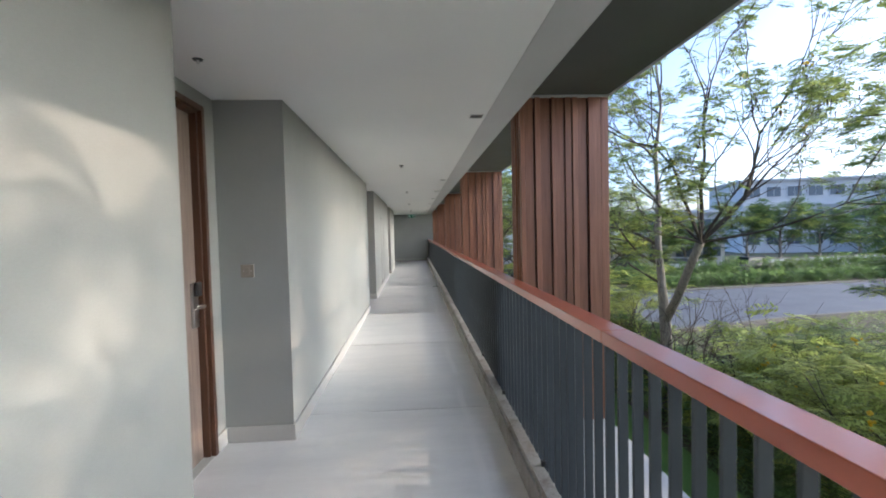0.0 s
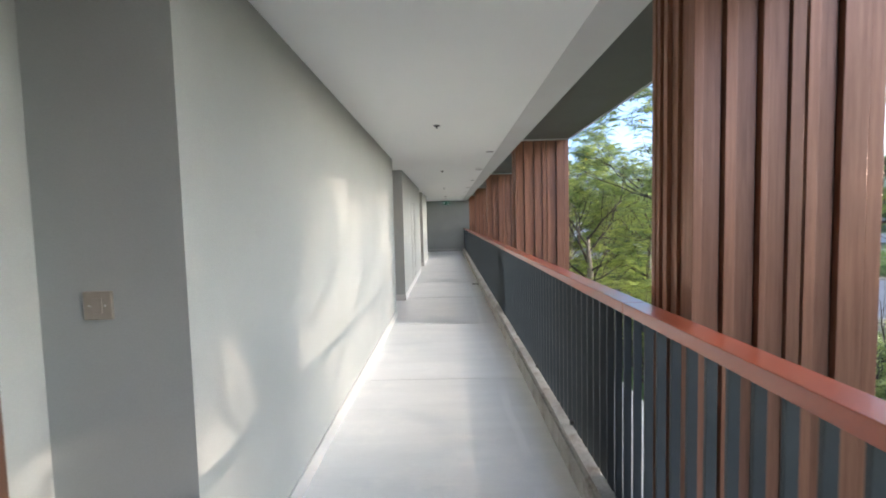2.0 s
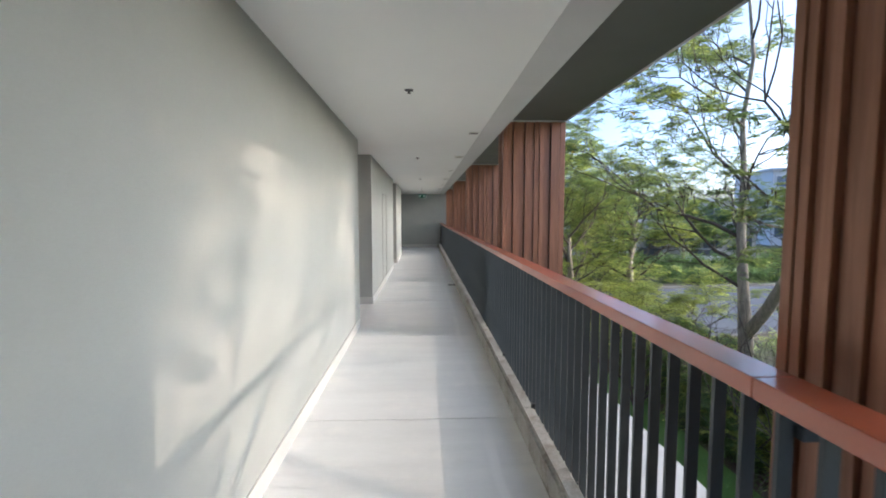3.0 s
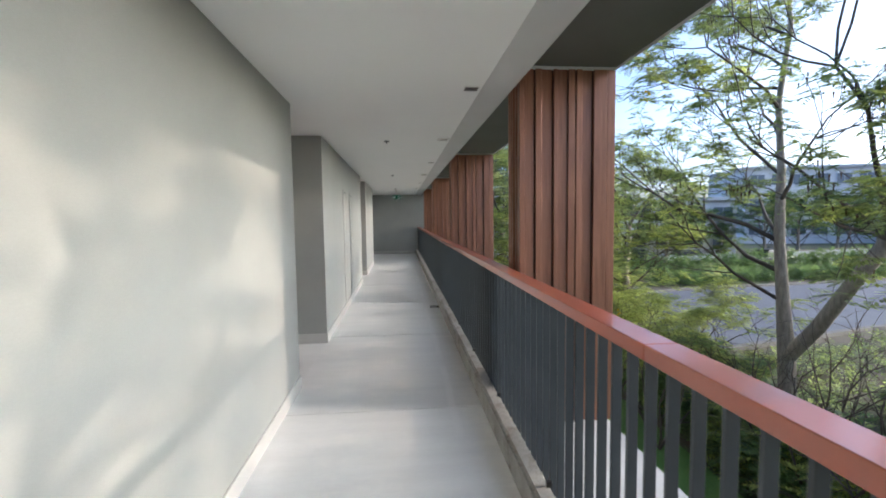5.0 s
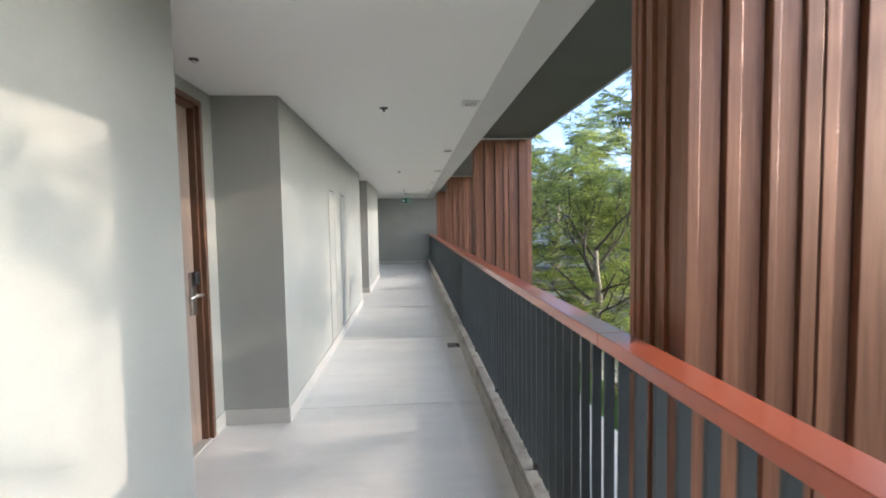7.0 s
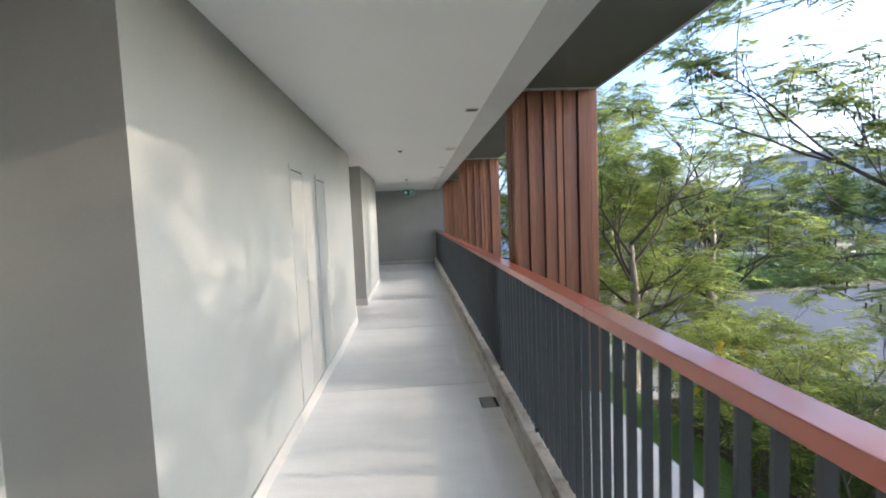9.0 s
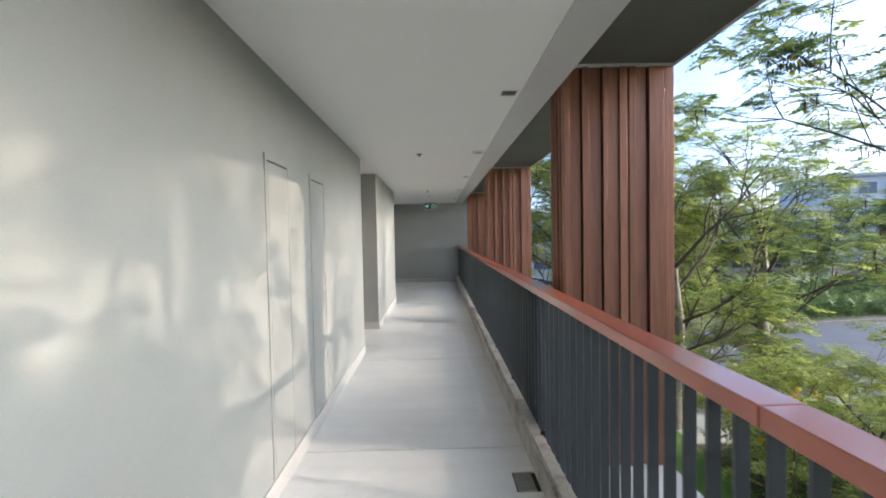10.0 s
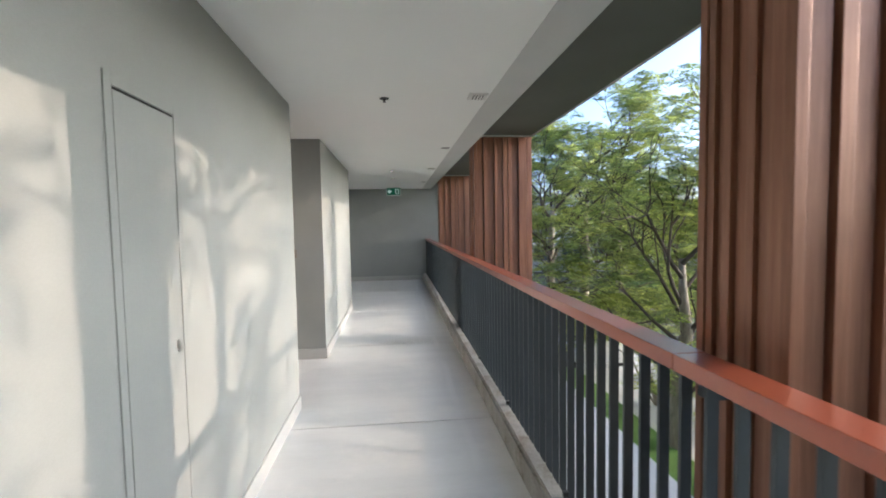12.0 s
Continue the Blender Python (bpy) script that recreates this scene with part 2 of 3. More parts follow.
# ---- large structure ----
ys = [Y0] + [y for n in NICHES for y in n] + [WALL_END]
for i in range(0, len(ys), 2):
    structure(f"wall_west_{i // 2 + 1}", bx(-0.86, WX, ys[i], ys[i + 1], -0.02, CEILING), WALL,
              "pale grey-green painted plaster corridor wall", "wall")
DOOR0, DOOR1, DOORH = 0.12, 1.35, 2.47   # door opening from the niche's near edge
for i, (a, b) in enumerate(NICHES):
    bm = bmesh.new()
    box(bm, -0.86, NX, a, a + DOOR0, -0.02, CEILING)
    box(bm, -0.86, NX, b - (b - a - DOOR1), b, -0.02, CEILING)
    box(bm, -0.86, NX, a + DOOR0, a + DOOR1, DOORH, CEILING)
    structure(f"wall_niche_{i + 1}", bm, WALL, "pale grey-green plaster wall round a recessed door", "wall")
structure("wall_room_back", bx(-1.1, -0.9, Y0, WALL_END, -0.3, 3.0), WALL, "plain plaster wall behind the doors", "wall")
structure("wall_lobby_side", bx(-3.4, -0.862, WALL_END - 0.2, WALL_END, -0.02, CEILING), WALL, "plain grey plaster wall of the side lobby", "wall")
structure("wall_lobby_end", bx(-3.6, -3.4, WALL_END - 0.2, Y1 + 0.2, -0.02, CEILING), WALL, "plain grey plaster wall closing the side lobby", "wall")
structure("wall_north", bx(-3.4, 2.5, Y1, Y1 + 0.2, -0.3, 2.70), WALL, "grey painted plaster wall at the corridor's end", "wall")
# south wall is out of view, added to keep light out of that end
structure("wall_south", bx(-0.86, 1.7, Y0 - 0.2, Y0, -0.3, 2.70), WALL, "unseen grey plaster wall added to close the corridor against light", "wall")
structure("ceiling", bx(-3.6, 1.455, Y0 - 0.2, Y1 + 0.2, CEILING, 2.75), CEIL, "smooth white painted corridor ceiling", "ceiling")
structure("ceiling_edge_beam", bx(1.455, 1.705, Y0 - 0.2, Y1 + 0.2, CEILING - 0.004, 2.75), STRIP,
          "pale grey painted beam along the ceiling's edge", "beam")
structure("soffit", bx(1.705, 2.50, Y0 - 0.2, Y1 + 0.2, 2.71, 2.75), SOFFIT, "dark grey-green painted balcony soffit", "soffit")
structure("roof_slab", bx(-5.0, 2.50, Y0 - 0.4, Y1 + 2, 2.752, 3.35), FACADE, "pale rendered slab of the storey above", "roof")
structure("soffit_trim", bx(2.501, 2.512, Y0 - 0.4, Y1 + 2, 2.695, 2.80), STRIP, "thin pale metal drip edge of the soffit", "trim")
structure("lower_slab", bx(-5.0, 1.529, Y0 - 0.4, Y1 + 0.4, -0.40, -0.02), LEDGE, "concrete floor slab", "slab")
structure("ledge", bx(1.529, 2.47, Y0 - 0.4, Y1 + 0.4, -0.40, -0.13), LEDGE, "pale bare concrete ledge outside the railing", "ledge")
structure("lower_facade", bx(-5.0, 1.2, Y0 - 0.4, Y1 + 2, GROUND, -0.401), FACADE2, "grey rendered wall of the lower storey", "wall")
structure("joint_bed", bx(-3.4, KX, Y0, Y1, -0.02, -0.010), JOINT, "joint filler under the floor panels, darkened for the joints' shade", "floor")

# baseboards
H = 0.12
for i in range(0, len(ys), 2):
    structure(f"baseboard_{i // 2 + 1}", bx(WX, WX + 0.012, ys[i], ys[i + 1], 0.0, H, bevel=0.002), SKIRT,
              "pale painted baseboard along the wall", "baseboard")
for i, (a, b) in enumerate(NICHES):
    bm = bmesh.new()
    box(bm, NX + 0.012, WX + 0.012, b - 0.012, b - 0.0005, 0.0, H, bevel=0.002)
    box(bm, NX, NX + 0.012, a + DOOR1 + 0.002, b - 0.0005, 0.0, H, bevel=0.002)
    box(bm, NX, NX + 0.012, a + 0.0005, a + DOOR0 - 0.002, 0.0, H, bevel=0.002)
    box(bm, NX + 0.012, WX + 0.012, a + 0.0005, a + 0.012, 0.0, H, bevel=0.002)
    structure(f"baseboard_niche_{i + 1}", bm, SKIRT, "grey painted baseboard of the door niche", "baseboard")
structure("baseboard_north", bx(-3.4, KX, Y1 - 0.012, Y1, 0.0, H, bevel=0.002), SKIRT, "grey baseboard of the end wall", "baseboard")

# ---- floor panels ----
floor = thing("floor", (0, 0, 0), "pale grey concrete panel floor with dark joints", "floor")
floor["kind"] = "structure"
joint_ys = [Y0, -2.49, -0.13, 2.20, 4.54, 6.92, 9.29, 11.647, 13.937, 16.276, 18.63, 20.98, 23.33, Y1]
for a, b in zip(joint_ys, joint_ys[1:]):
    hole = a < 13.40 < b
    bm = bmesh.new()
    if hole:
        box(bm, WX - 0.02, 1.28, a + 0.006, b - 0.006, -0.0098, 0.0)
        box(bm, 1.28, KX, a + 0.006, 13.37, -0.0098, 0.0)
        box(bm, 1.28, KX, 13.60, b - 0.006, -0.0098, 0.0)
    else:
        box(bm, WX - 0.02, KX, a + 0.006, b - 0.006, -0.0098, 0.0)
    part("floor_panel", bm, FLOOR, floor)
for a, b in NICHES:
    part("floor_panel", bx(NX - 0.02, WX - 0.021, a, b, -0.0098, -0.0004), FLOOR, floor)
part("floor_panel", bx(-3.4, WX - 0.021, WALL_END, 23.327, -0.0098, 0.0), FLOOR, floor)
part("floor_panel", bx(-3.4, WX - 0.021, 23.333, Y1, -0.0098, 0.0), FLOOR, floor)


def floor_drain(y):
    t = thing("floor_drain", (1.345, y, 0), "small square steel floor drain set beside the kerb", "drain", "floor drains")
    part("body", bx(-0.063, 0.063, -0.112, 0.112, -0.0097, -0.006), JOINT, t)
    for k in range(7):
        yy = -0.096 + k * 0.032
        part("slat", bx(-0.056, 0.056, yy - 0.0125, yy + 0.0125, -0.006, -0.002), GALV, t)
    return t


floor_drain(13.485)

# ---- kerb ----
kerb = thing("kerb", (0, 0, 0), "weathered beige concrete kerb under the railing", "kerb")
kerb["kind"] = "structure"


def kerb_block(length):
    bm = bmesh.new()
    box(bm, KX, 1.527, 0.002, length - 0.002, -0.02, 0.172)
    es = [e for e in bm.edges if all(v.co.z > 0.1 and v.co.x < 1.45 for v in e.verts)]
    bmesh.ops.bevel(bm, geom=es, offset=0.022, segments=3, affect='EDGES')
    es = [e for e in bm.edges if all(v.co.z > 0.1 and v.co.x > 1.52 for v in e.verts)]
    bmesh.ops.bevel(bm, geom=es, offset=0.006, segments=1, affect='EDGES')
    return mesh_of(bm, "kerb_block", KERB)


KB = 1.175
kb_me = kerb_block(KB)
n_kb = int((Y1 - Y0) / KB)
for i in range(n_kb):
    share("kerb_block", kb_me, kerb, (0, Y1 - (i + 1) * KB, 0))

# ---- railing ----
railing = thing("railing", (0, 0, 0), "balcony railing with dark grey metal bars and terracotta handrail", "railing")
railing["kind"] = "structure"
rail_ys = [Y1 - 0.01, 23.40, 21.06, 18.72, 16.38, 14.035, 11.69, 9.35, 6.98, 4.608, 2.294, -0.05, -2.4, Y0 + 0.01]
for b, a in zip(rail_ys, rail_ys[1:]):
    part("handrail", bx(1.505, 1.612, a + 0.0015, b - 0.0015, 1.118, 1.168, bevel=0.003), RAIL, railing)
bar_me = mesh_of(bx(-0.018, 0.018, -0.0075, 0.0075, 0, 1.246, bevel=0.0015), "bar", BARS)
foot_me = mesh_of(bx(-0.005, 0.005, -0.005, 0.005, 0, 0.034, bevel=0.001), "foot", KERB)
y = Y1 - 0.08
while y > Y0 + 0.1:
    share("bar", bar_me, railing, (1.556, y, -0.1295))
    share("foot", foot_me, railing, (1.5325, y, 0.126))
    y -= 0.1115
part("under_rail", bx(1.536, 1.576, Y0 + 0.01, Y1 - 0.012, 1.108, 1.1175), BARS, railing, "dark flat bar under the handrail")
clip_bm = bx(-0.012, 0.016, -0.012, 0.012, 0, 0.03, bevel=0.003)
clip_me = mesh_of(clip_bm, "clip", BLACK)
for i in range(n_kb):
    share("clip", clip_me, railing, (1.520, Y1 - (i + 1) * KB, 0.1715))
for sy in SCREENS:
    part("bracket", bx(1.574, 1.735, sy + 0.10, sy + 0.15, 1.045, 1.075, bevel=0.003), BARS, railing, "dark steel bracket to the clad column")
part("end_post", bx(1.53, 1.59, Y1 - 0.055, Y1 - 0.012, -0.129, 1.108, bevel=0.003), BARS, railing)

# ---- clad columns ----
# planks across the broad face: start and end as shares of its width, and how far each stands proud
BROAD = ((0.0, 0.050, 0.033), (0.055, 0.150, 0.019), (0.166, 0.225, 0.033), (0.229, 0.340, 0.013), (0.353, 0.388, 0.034),
         (0.391, 0.495, 0.021), (0.503, 0.573, 0.033), (0.588, 0.648, 0.034), (0.652, 0.755, 0.010), (0.772, 0.909, 0.031),
         (0.916, 1.0, 0.025))
SW, SD, SH = 0.775, 0.37, 2.838


def clad_column(at):
    """A column clad with vertical bronze planks of uneven width and depth; its base corner is nearest the corridor."""
    t = thing("clad_column", at, "tall column clad with vertical bronze-brown metal planks", "column", "clad columns")
    part("core", bx(0.034, SW - 0.034, 0.034, SD - 0.034, 0.002, SH - 0.020), CLADCORE, t, "core between the planks, groove shade put into its dark colour")
    part("cap", bx(-0.003, SW + 0.003, -0.003, SD + 0.003, SH - 0.0195, SH - 0.0005, bevel=0.002), STRIP, t, "thin pale metal cap under the soffit")
    for side in (0, 1):
        for f0, f1, p in BROAD:
            a, b = f0 * SW, f1 * SW
            if side == 0:
                part("plank", bx(a, b, 0.0335 - p, 0.034, 0, SH - 0.020, bevel=0.002), CLAD, t)
            else:
                part("plank", bx(a, b, SD - 0.034, SD - 0.0335 + p, 0, SH - 0.020, bevel=0.002), CLAD, t)
        edges = (0.035, 0.085, 0.135, 0.165, 0.225, 0.262, 0.30, SD - 0.035)
        deep = (0.030, 0.014, 0.028, 0.012, 0.030, 0.014, 0.028)
        for i, p in enumerate(deep):
            a, b = edges[i] + 0.002, edges[i + 1] - 0.002
            if side == 0:
                part("plank", bx(0.0335 - p, 0.034, a, b, 0, SH - 0.020, bevel=0.0015), CLAD, t)
            else:
                part("plank", bx(SW - 0.034, SW - 0.0335 + p, a, b, 0, SH - 0.020, bevel=0.0015), CLAD, t)
    return t


column = clad_column((1.725, SCREENS[0], -0.1295))
for sy in SCREENS[1:]:
    copy_thing(column, pose(1.725, sy, -0.1295))

# ---- doors in the niches ----


def room_door(name, a):
    t = thing(name, (NX, a + DOOR0, 0), "closed beige wood-veneer room door in a red-brown wooden frame", "door")
    t["kind"] = "structure"
    w = DOOR1 - DOOR0
    for nm, y0, y1, z0, z1 in (("jamb", 0.002, 0.055, 0.0, DOORH - 0.002), ("jamb", w - 0.055, w - 0.002, 0.0, DOORH - 0.002),
                               ("head", 0.0555, w - 0.0555, DOORH - 0.055, DOORH - 0.002)):
        part(nm, bx(-0.19, -0.02, y0, y1, z0, z1, bevel=0.002), FRAMEWOOD, t, "dark red-brown wooden frame")
    for y0, y1, z0, z1 in ((-0.008, 0.035, 0.0, DOORH + 0.006), (w - 0.035, w + 0.008, 0.0, DOORH + 0.006), (0.0355, w - 0.0355, DOORH - 0.035, DOORH + 0.006)):
        part("casing", bx(-0.0195, 0.012, y0, y1, z0, z1, bevel=0.003), FRAMEWOOD, t)
    leaf = part("leaf", bx(-0.115, -0.1105, 0.058, w - 0.058, 0.008, DOORH - 0.058), FRAMEWOOD, t, "beige wood-veneer door leaf with a vertical groove")
    g = w - 0.275
    part("panel", bx(-0.110, -0.065, 0.058, g - 0.002, 0.008, DOORH - 0.058, bevel=0.002), DOORWOOD, leaf)
    part("panel", bx(-0.110, -0.065, g + 0.002, w - 0.058, 0.008, DOORH - 0.058, bevel=0.002), DOORWOOD, leaf)
    part("inlay", bx(-0.110, -0.0655, g - 0.0024, g + 0.0024, 0.01, DOORH - 0.060), STEEL, leaf, "thin steel inlay in the groove")
    ly = w - 0.112
    lock = part("lock", bx(-0.0645, -0.042, ly - 0.036, ly + 0.036, 0.945, 1.250, bevel=0.006), STEEL, t, "brushed steel card lock plate")
    part("reader", bx(-0.0415, -0.012, ly - 0.037, ly + 0.037, 1.158, 1.258, bevel=0.012), BLACK, lock, "black plastic card reader")
    bm = bmesh.new()
    cyl(bm, (-0.022, ly + 0.02, 1.085), 0.011, 0.011, 0.045, 'X', 14)
    cyl(bm, (-0.002, ly - 0.055, 1.085), 0.0095, 0.0085, 0.165, 'Y', 14)
    bmesh.ops.create_uvsphere(bm, u_segments=12, v_segments=8, radius=0.011, matrix=Matrix.Translation((-0.002, ly + 0.026, 1.085)))
    part("lever", bm, STEEL, lock, "polished steel lever handle", smooth=True)
    part("peephole", cyl(bmesh.new(), (-0.063, 0.68, 1.628), 0.015, 0.015, 0.008, 'X', 16), STEEL, leaf, "small steel peephole")
    part("threshold", bx(-0.19, 0.0, 0.0, w, 0.0, 0.006), SKIRT, t)
    return t


def wall_switch(x, y, z):
    t = thing("wall_switch", (x, y, z), "square beige plastic bell switch plate on the niche wall", "switch", "bell switches")
    part("plate", bx(-0.048, 0.048, -0.013, -0.0005, -0.048, 0.048, bevel=0.003), SWITCH, t)
    part("rocker", bx(-0.018, 0.018, -0.017, -0.0132, -0.026, 0.026, bevel=0.002), SWITCH, t)
    for s in (-1, 1):
        part("mark", bx(s * 0.027 - 0.003, s * 0.027 + 0.003, -0.0142, -0.0131, -0.003, 0.003), STEEL, t)
    return t


for i, (a, b) in enumerate(NICHES):
    room_door(f"door_{i + 1}", a)
wall_switch(-0.452, NICHES[0][1], 1.303)
wall_switch(-0.502, NICHES[2][1], 1.25)

# ---- flush cupboard doors in the long wall ----


def service_door(name, y0, y1):
    t = thing(name, (WX, y0, 0), "narrow flush service door painted like the wall", "door", "service doors")
    t["kind"] = "structure"
    w, h, b = y1 - y0, 2.003, 0.038
    for y, z0, z1 in ((-b, 0.121, h + b), (w, 0.121, h + b)):
        part("casing", bx(0.0, 0.006, y, y + b, z0, z1, bevel=0.002), WALL, t)
    part("casing", bx(0.0, 0.006, 0.0005, w - 0.0005, h, h + b, bevel=0.002), WALL, t)
    # no real gap here: a near-black sheet behind the leaf draws its shade
    part("gap", bx(0.0, 0.0012, 0.001, w - 0.001, 0.122, h - 0.001), JOINT, t, "dark sheet drawing the shadow gap round the leaf")
    part("leaf", bx(0.0013, 0.005, 0.005, w - 0.005, 0.124, h - 0.011, bevel=0.0015), WALL, t)
    bm = bmesh.new()
    cyl(bm, (0.007, w - 0.050, 1.110), 0.014, 0.014, 0.004, 'X', 18)
    bmesh.ops.scale(bm, vec=(1, 0.7, 1.7), space=Matrix.Translation((0, -(w - 0.050), -1.110)), verts=bm.verts)
    part("pull", bm, STEEL, t, "small oval steel flush pull")
    return t


service_door("door_4", 13.38, 13.73)
service_door("door_5", 14.285, 14.665)

# ---- ceiling fittings ----


def downlight(y):
    t = thing("downlight", (1.372, y, CEILING), "small square recessed black downlight, switched off", "downlight", "downlights")
    bm = bmesh.new()
    for x0, x1, y0, y1 in ((-0.06, 0.06, -0.06, -0.052), (-0.06, 0.06, 0.052, 0.06), (-0.06, -0.052, -0.0519, 0.0519), (0.052, 0.06, -0.0519, 0.0519)):
        box(bm, x0, x1, y0, y1, -0.005, -0.0005)
    part("rim", bm, WHITE, t)
    part("well", bx(-0.0515, 0.0515, -0.0515, 0.0515, -0.003, -0.0006), BLACK, t, "dark recessed well")
    part("lens", cyl(bmesh.new(), (0, 0.0, -0.0045), 0.022, 0.025, 0.003), BARS, t, "small lamp lens")
    return t


def speaker(y):
    t = thing("ceiling_vent", (1.362, y, CEILING), "small square white slatted vent on the ceiling", "vent", "ceiling vents")
    part("frame", bx(-0.075, 0.075, -0.075, 0.075, -0.016, -0.0005, bevel=0.004), WHITE, t)
    for k in range(5):
        x = -0.048 + k * 0.024
        part("slat", bx(x - 0.006, x + 0.006, -0.055, 0.055, -0.021, -0.0163), WHITE, t)
        if k < 4:
            part("slot", bx(x + 0.007, x + 0.017, -0.055, 0.055, -0.0175, -0.0162), BLACK, t)
    return t


def sprinkler(x, y, rosette=None):
    t = thing("sprinkler", (x, y, CEILING), "small steel fire sprinkler head under the ceiling", "sprinkler", "sprinklers")
    part("rosette", cyl(bmesh.new(), (0, 0, -0.004), 0.034, 0.038, 0.007, seg=24), rosette or BARS, t, "round rosette")
    bm = bmesh.new()
    cyl(bm, (0, 0, -0.017), 0.007, 0.010, 0.020, seg=12)
    cyl(bm, (0, 0, -0.029), 0.013, 0.013, 0.004, seg=16)
    part("head", bm, STEEL if rosette else BLACK, t, "small sprinkler head")
    if rosette:
        t.scale = (0.75, 0.75, 0.75)
    return t


for y in (4.585, 9.325, 14.04, 18.74, 23.45):
    downlight(y)
for y in (11.57, 16.34, 20.95):
    speaker(y)
for x, y in ((0.628, 7.41), (0.632, 11.75), (0.629, 16.45), (0.645, 21.2)):
    sprinkler(x, y)
for x, y in ((-0.395, 3.29), (-0.42, 10.63), (-0.42, 17.4)):
    sprinkler(x, y, BARS)
detector = thing("smoke_detector", (0.66, 22.55, CEILING), "round white smoke detector on the ceiling", "detector")
part("base", cyl(bmesh.new(), (0, 0, -0.008), 0.052, 0.055, 0.015, seg=28), WHITE, detector)
part("dome", cyl(bmesh.new(), (0, 0, -0.028), 0.03, 0.045, 0.024, seg=28), WHITE, detector)


def exit_sign():
    t = thing("exit_sign", (0.655, 24.75, 2.445), "lit green and white exit sign hanging from the ceiling", "exit sign")
    part("box", bx(-0.188, 0.188, -0.02, 0.02, -0.105, 0.100, bevel=0.006), WHITE, t, "pale housing")
    part("face", bx(-0.178, 0.178, -0.0235, -0.0205, -0.095, 0.090), GREEN, t, "green face")
    bm = bmesh.new()
    box(bm, -0.105, -0.045, -0.0262, -0.024, -0.024, 0.020)
    bmesh.ops.create_cone(bm, cap_ends=True, segments=4, radius1=0.058, radius2=0.058, depth=0.002,
                          matrix=Matrix.Translation((-0.105, -0.0251, -0.002)) @ Matrix.Rotation(radians(90), 4, 'X'))
    part("arrow", bm, EXITWHITE, t, "white arrow")
    part("door_symbol", bx(0.045, 0.145, -0.0262, -0.024, -0.065, 0.060), EXITWHITE, t, "white door symbol")
    part("door_symbol_inner", bx(0.068, 0.122, -0.0275, -0.0263, -0.048, 0.040), GREEN, t)
    part("rod", cyl(bmesh.new(), (0, 0, 0.112), 0.008, 0.008, 0.022, seg=10), WHITE, t)
    return t


exit_sign()

# ---- outdoors: ground, road, lawn ----
bm = bmesh.new()
bmesh.ops.create_grid(bm, x_segments=80, y_segments=80, size=600)
bmesh.ops.translate(bm, verts=bm.verts, vec=(0, 0, GROUND))
structure("ground", bm, GRASS, "rough ground of earth and weeds", "ground")


def ribbon(name, mat, points, z0, z1, label, category):
    """A raised strip between two lists of plan points."""
    left, right = points
    bm = bmesh.new()
    rows = []
    for (ax, ay), (bx_, by) in zip(left, right):
        rows.append([bm.verts.new((ax, ay, z0)), bm.verts.new((ax, ay, z1)), bm.verts.new((bx_, by, z1)), bm.verts.new((bx_, by, z0))])
    for r, s in zip(rows, rows[1:]):
        for k in range(3):
            bm.faces.new((r[k], r[k + 1], s[k + 1], s[k]))
    bm.faces.new(rows[0])
    bm.faces.new(rows[-1][::-1])
    bmesh.ops.recalc_face_normals(bm, faces=bm.faces)
    return structure(name, bm, mat, label, category)


ribbon("road", ROAD, (((9, 19.6), (20, 22.3), (40, 24.5), (120, 33)), ((9, 31), (20, 32.6), (40, 34.6), (120, 43))), GROUND - 0.1, GROUND + 0.02,
       "blue-grey asphalt street beyond the trees", "road")
ribbon("kerb_far", STREETKERB, (((9, 31), (20, 32.6), (40, 34.6), (120, 43)), ((9, 31.25), (20, 32.85), (40, 34.85), (120, 43.25))), GROUND - 0.1, GROUND + 0.15,
       "pale concrete street kerb", "kerb")
ribbon("kerb_near", STREETKERB, (((9, 19.35), (20, 22.05), (40, 24.25), (120, 32.75)), ((9, 19.6), (20, 22.3), (40, 24.5), (120, 33))), GROUND - 0.1, GROUND + 0.15,
       "pale concrete street kerb", "kerb")
ribbon("lawn_near", LAWN, (((1.25, -6), (1.25, 30)), ((6.5, -6), (6.5, 30))), GROUND - 0.1, GROUND + 0.05, "bright green mown lawn beside the building", "lawn")
ribbon("lawn_far", GRASS, (((9, 31.3), (20, 32.9), (40, 34.9), (120, 43.3)), ((9, 40), (20, 44), (40, 47), (120, 58))), GROUND - 0.1, GROUND + 0.06,
       "green verge beyond the street", "lawn")

ribbon("driveway", LEDGE, (((5.4, 20.6), (5.2, 30), (5.0, 44)), ((9.4, 20.6), (9.2, 30), (8.9, 44))), GROUND - 0.1, GROUND + 0.03,
       "pale concrete driveway beside the building", "pavement")

# ---- trees ----


def tubes(lines, sides=6):
    """One mesh of tapered tubes from polylines of (point, radius)."""
    verts, faces = [], []
    for line in lines:
        n = sides if line[0][1] > 0.02 else 4
        base = len(verts)
        for i, (p, r) in enumerate(line):
            d = (line[min(i + 1, len(line) - 1)][0] - line[max(i - 1, 0)][0]).normalized()
            u = d.orthogonal().normalized()
            v = d.cross(u)
            for k in range(n):
                a = 2 * math.pi * k / n
                verts.append(p + r * (math.cos(a) * u + math.sin(a) * v))
        for i in range(len(line) - 1):
            for k in range(n):
                a, b = base + i * n + k, base + i * n + (k + 1) % n
                faces.append((a, b, b + n, a + n))
        faces.append(tuple(base + (len(line) - 1) * n + k for k in range(n)))
    me = bpy.data.meshes.new("wood")
    me.from_pydata(verts, [], faces)
    for p in me.polygons:
        p.use_smooth = True
    return me


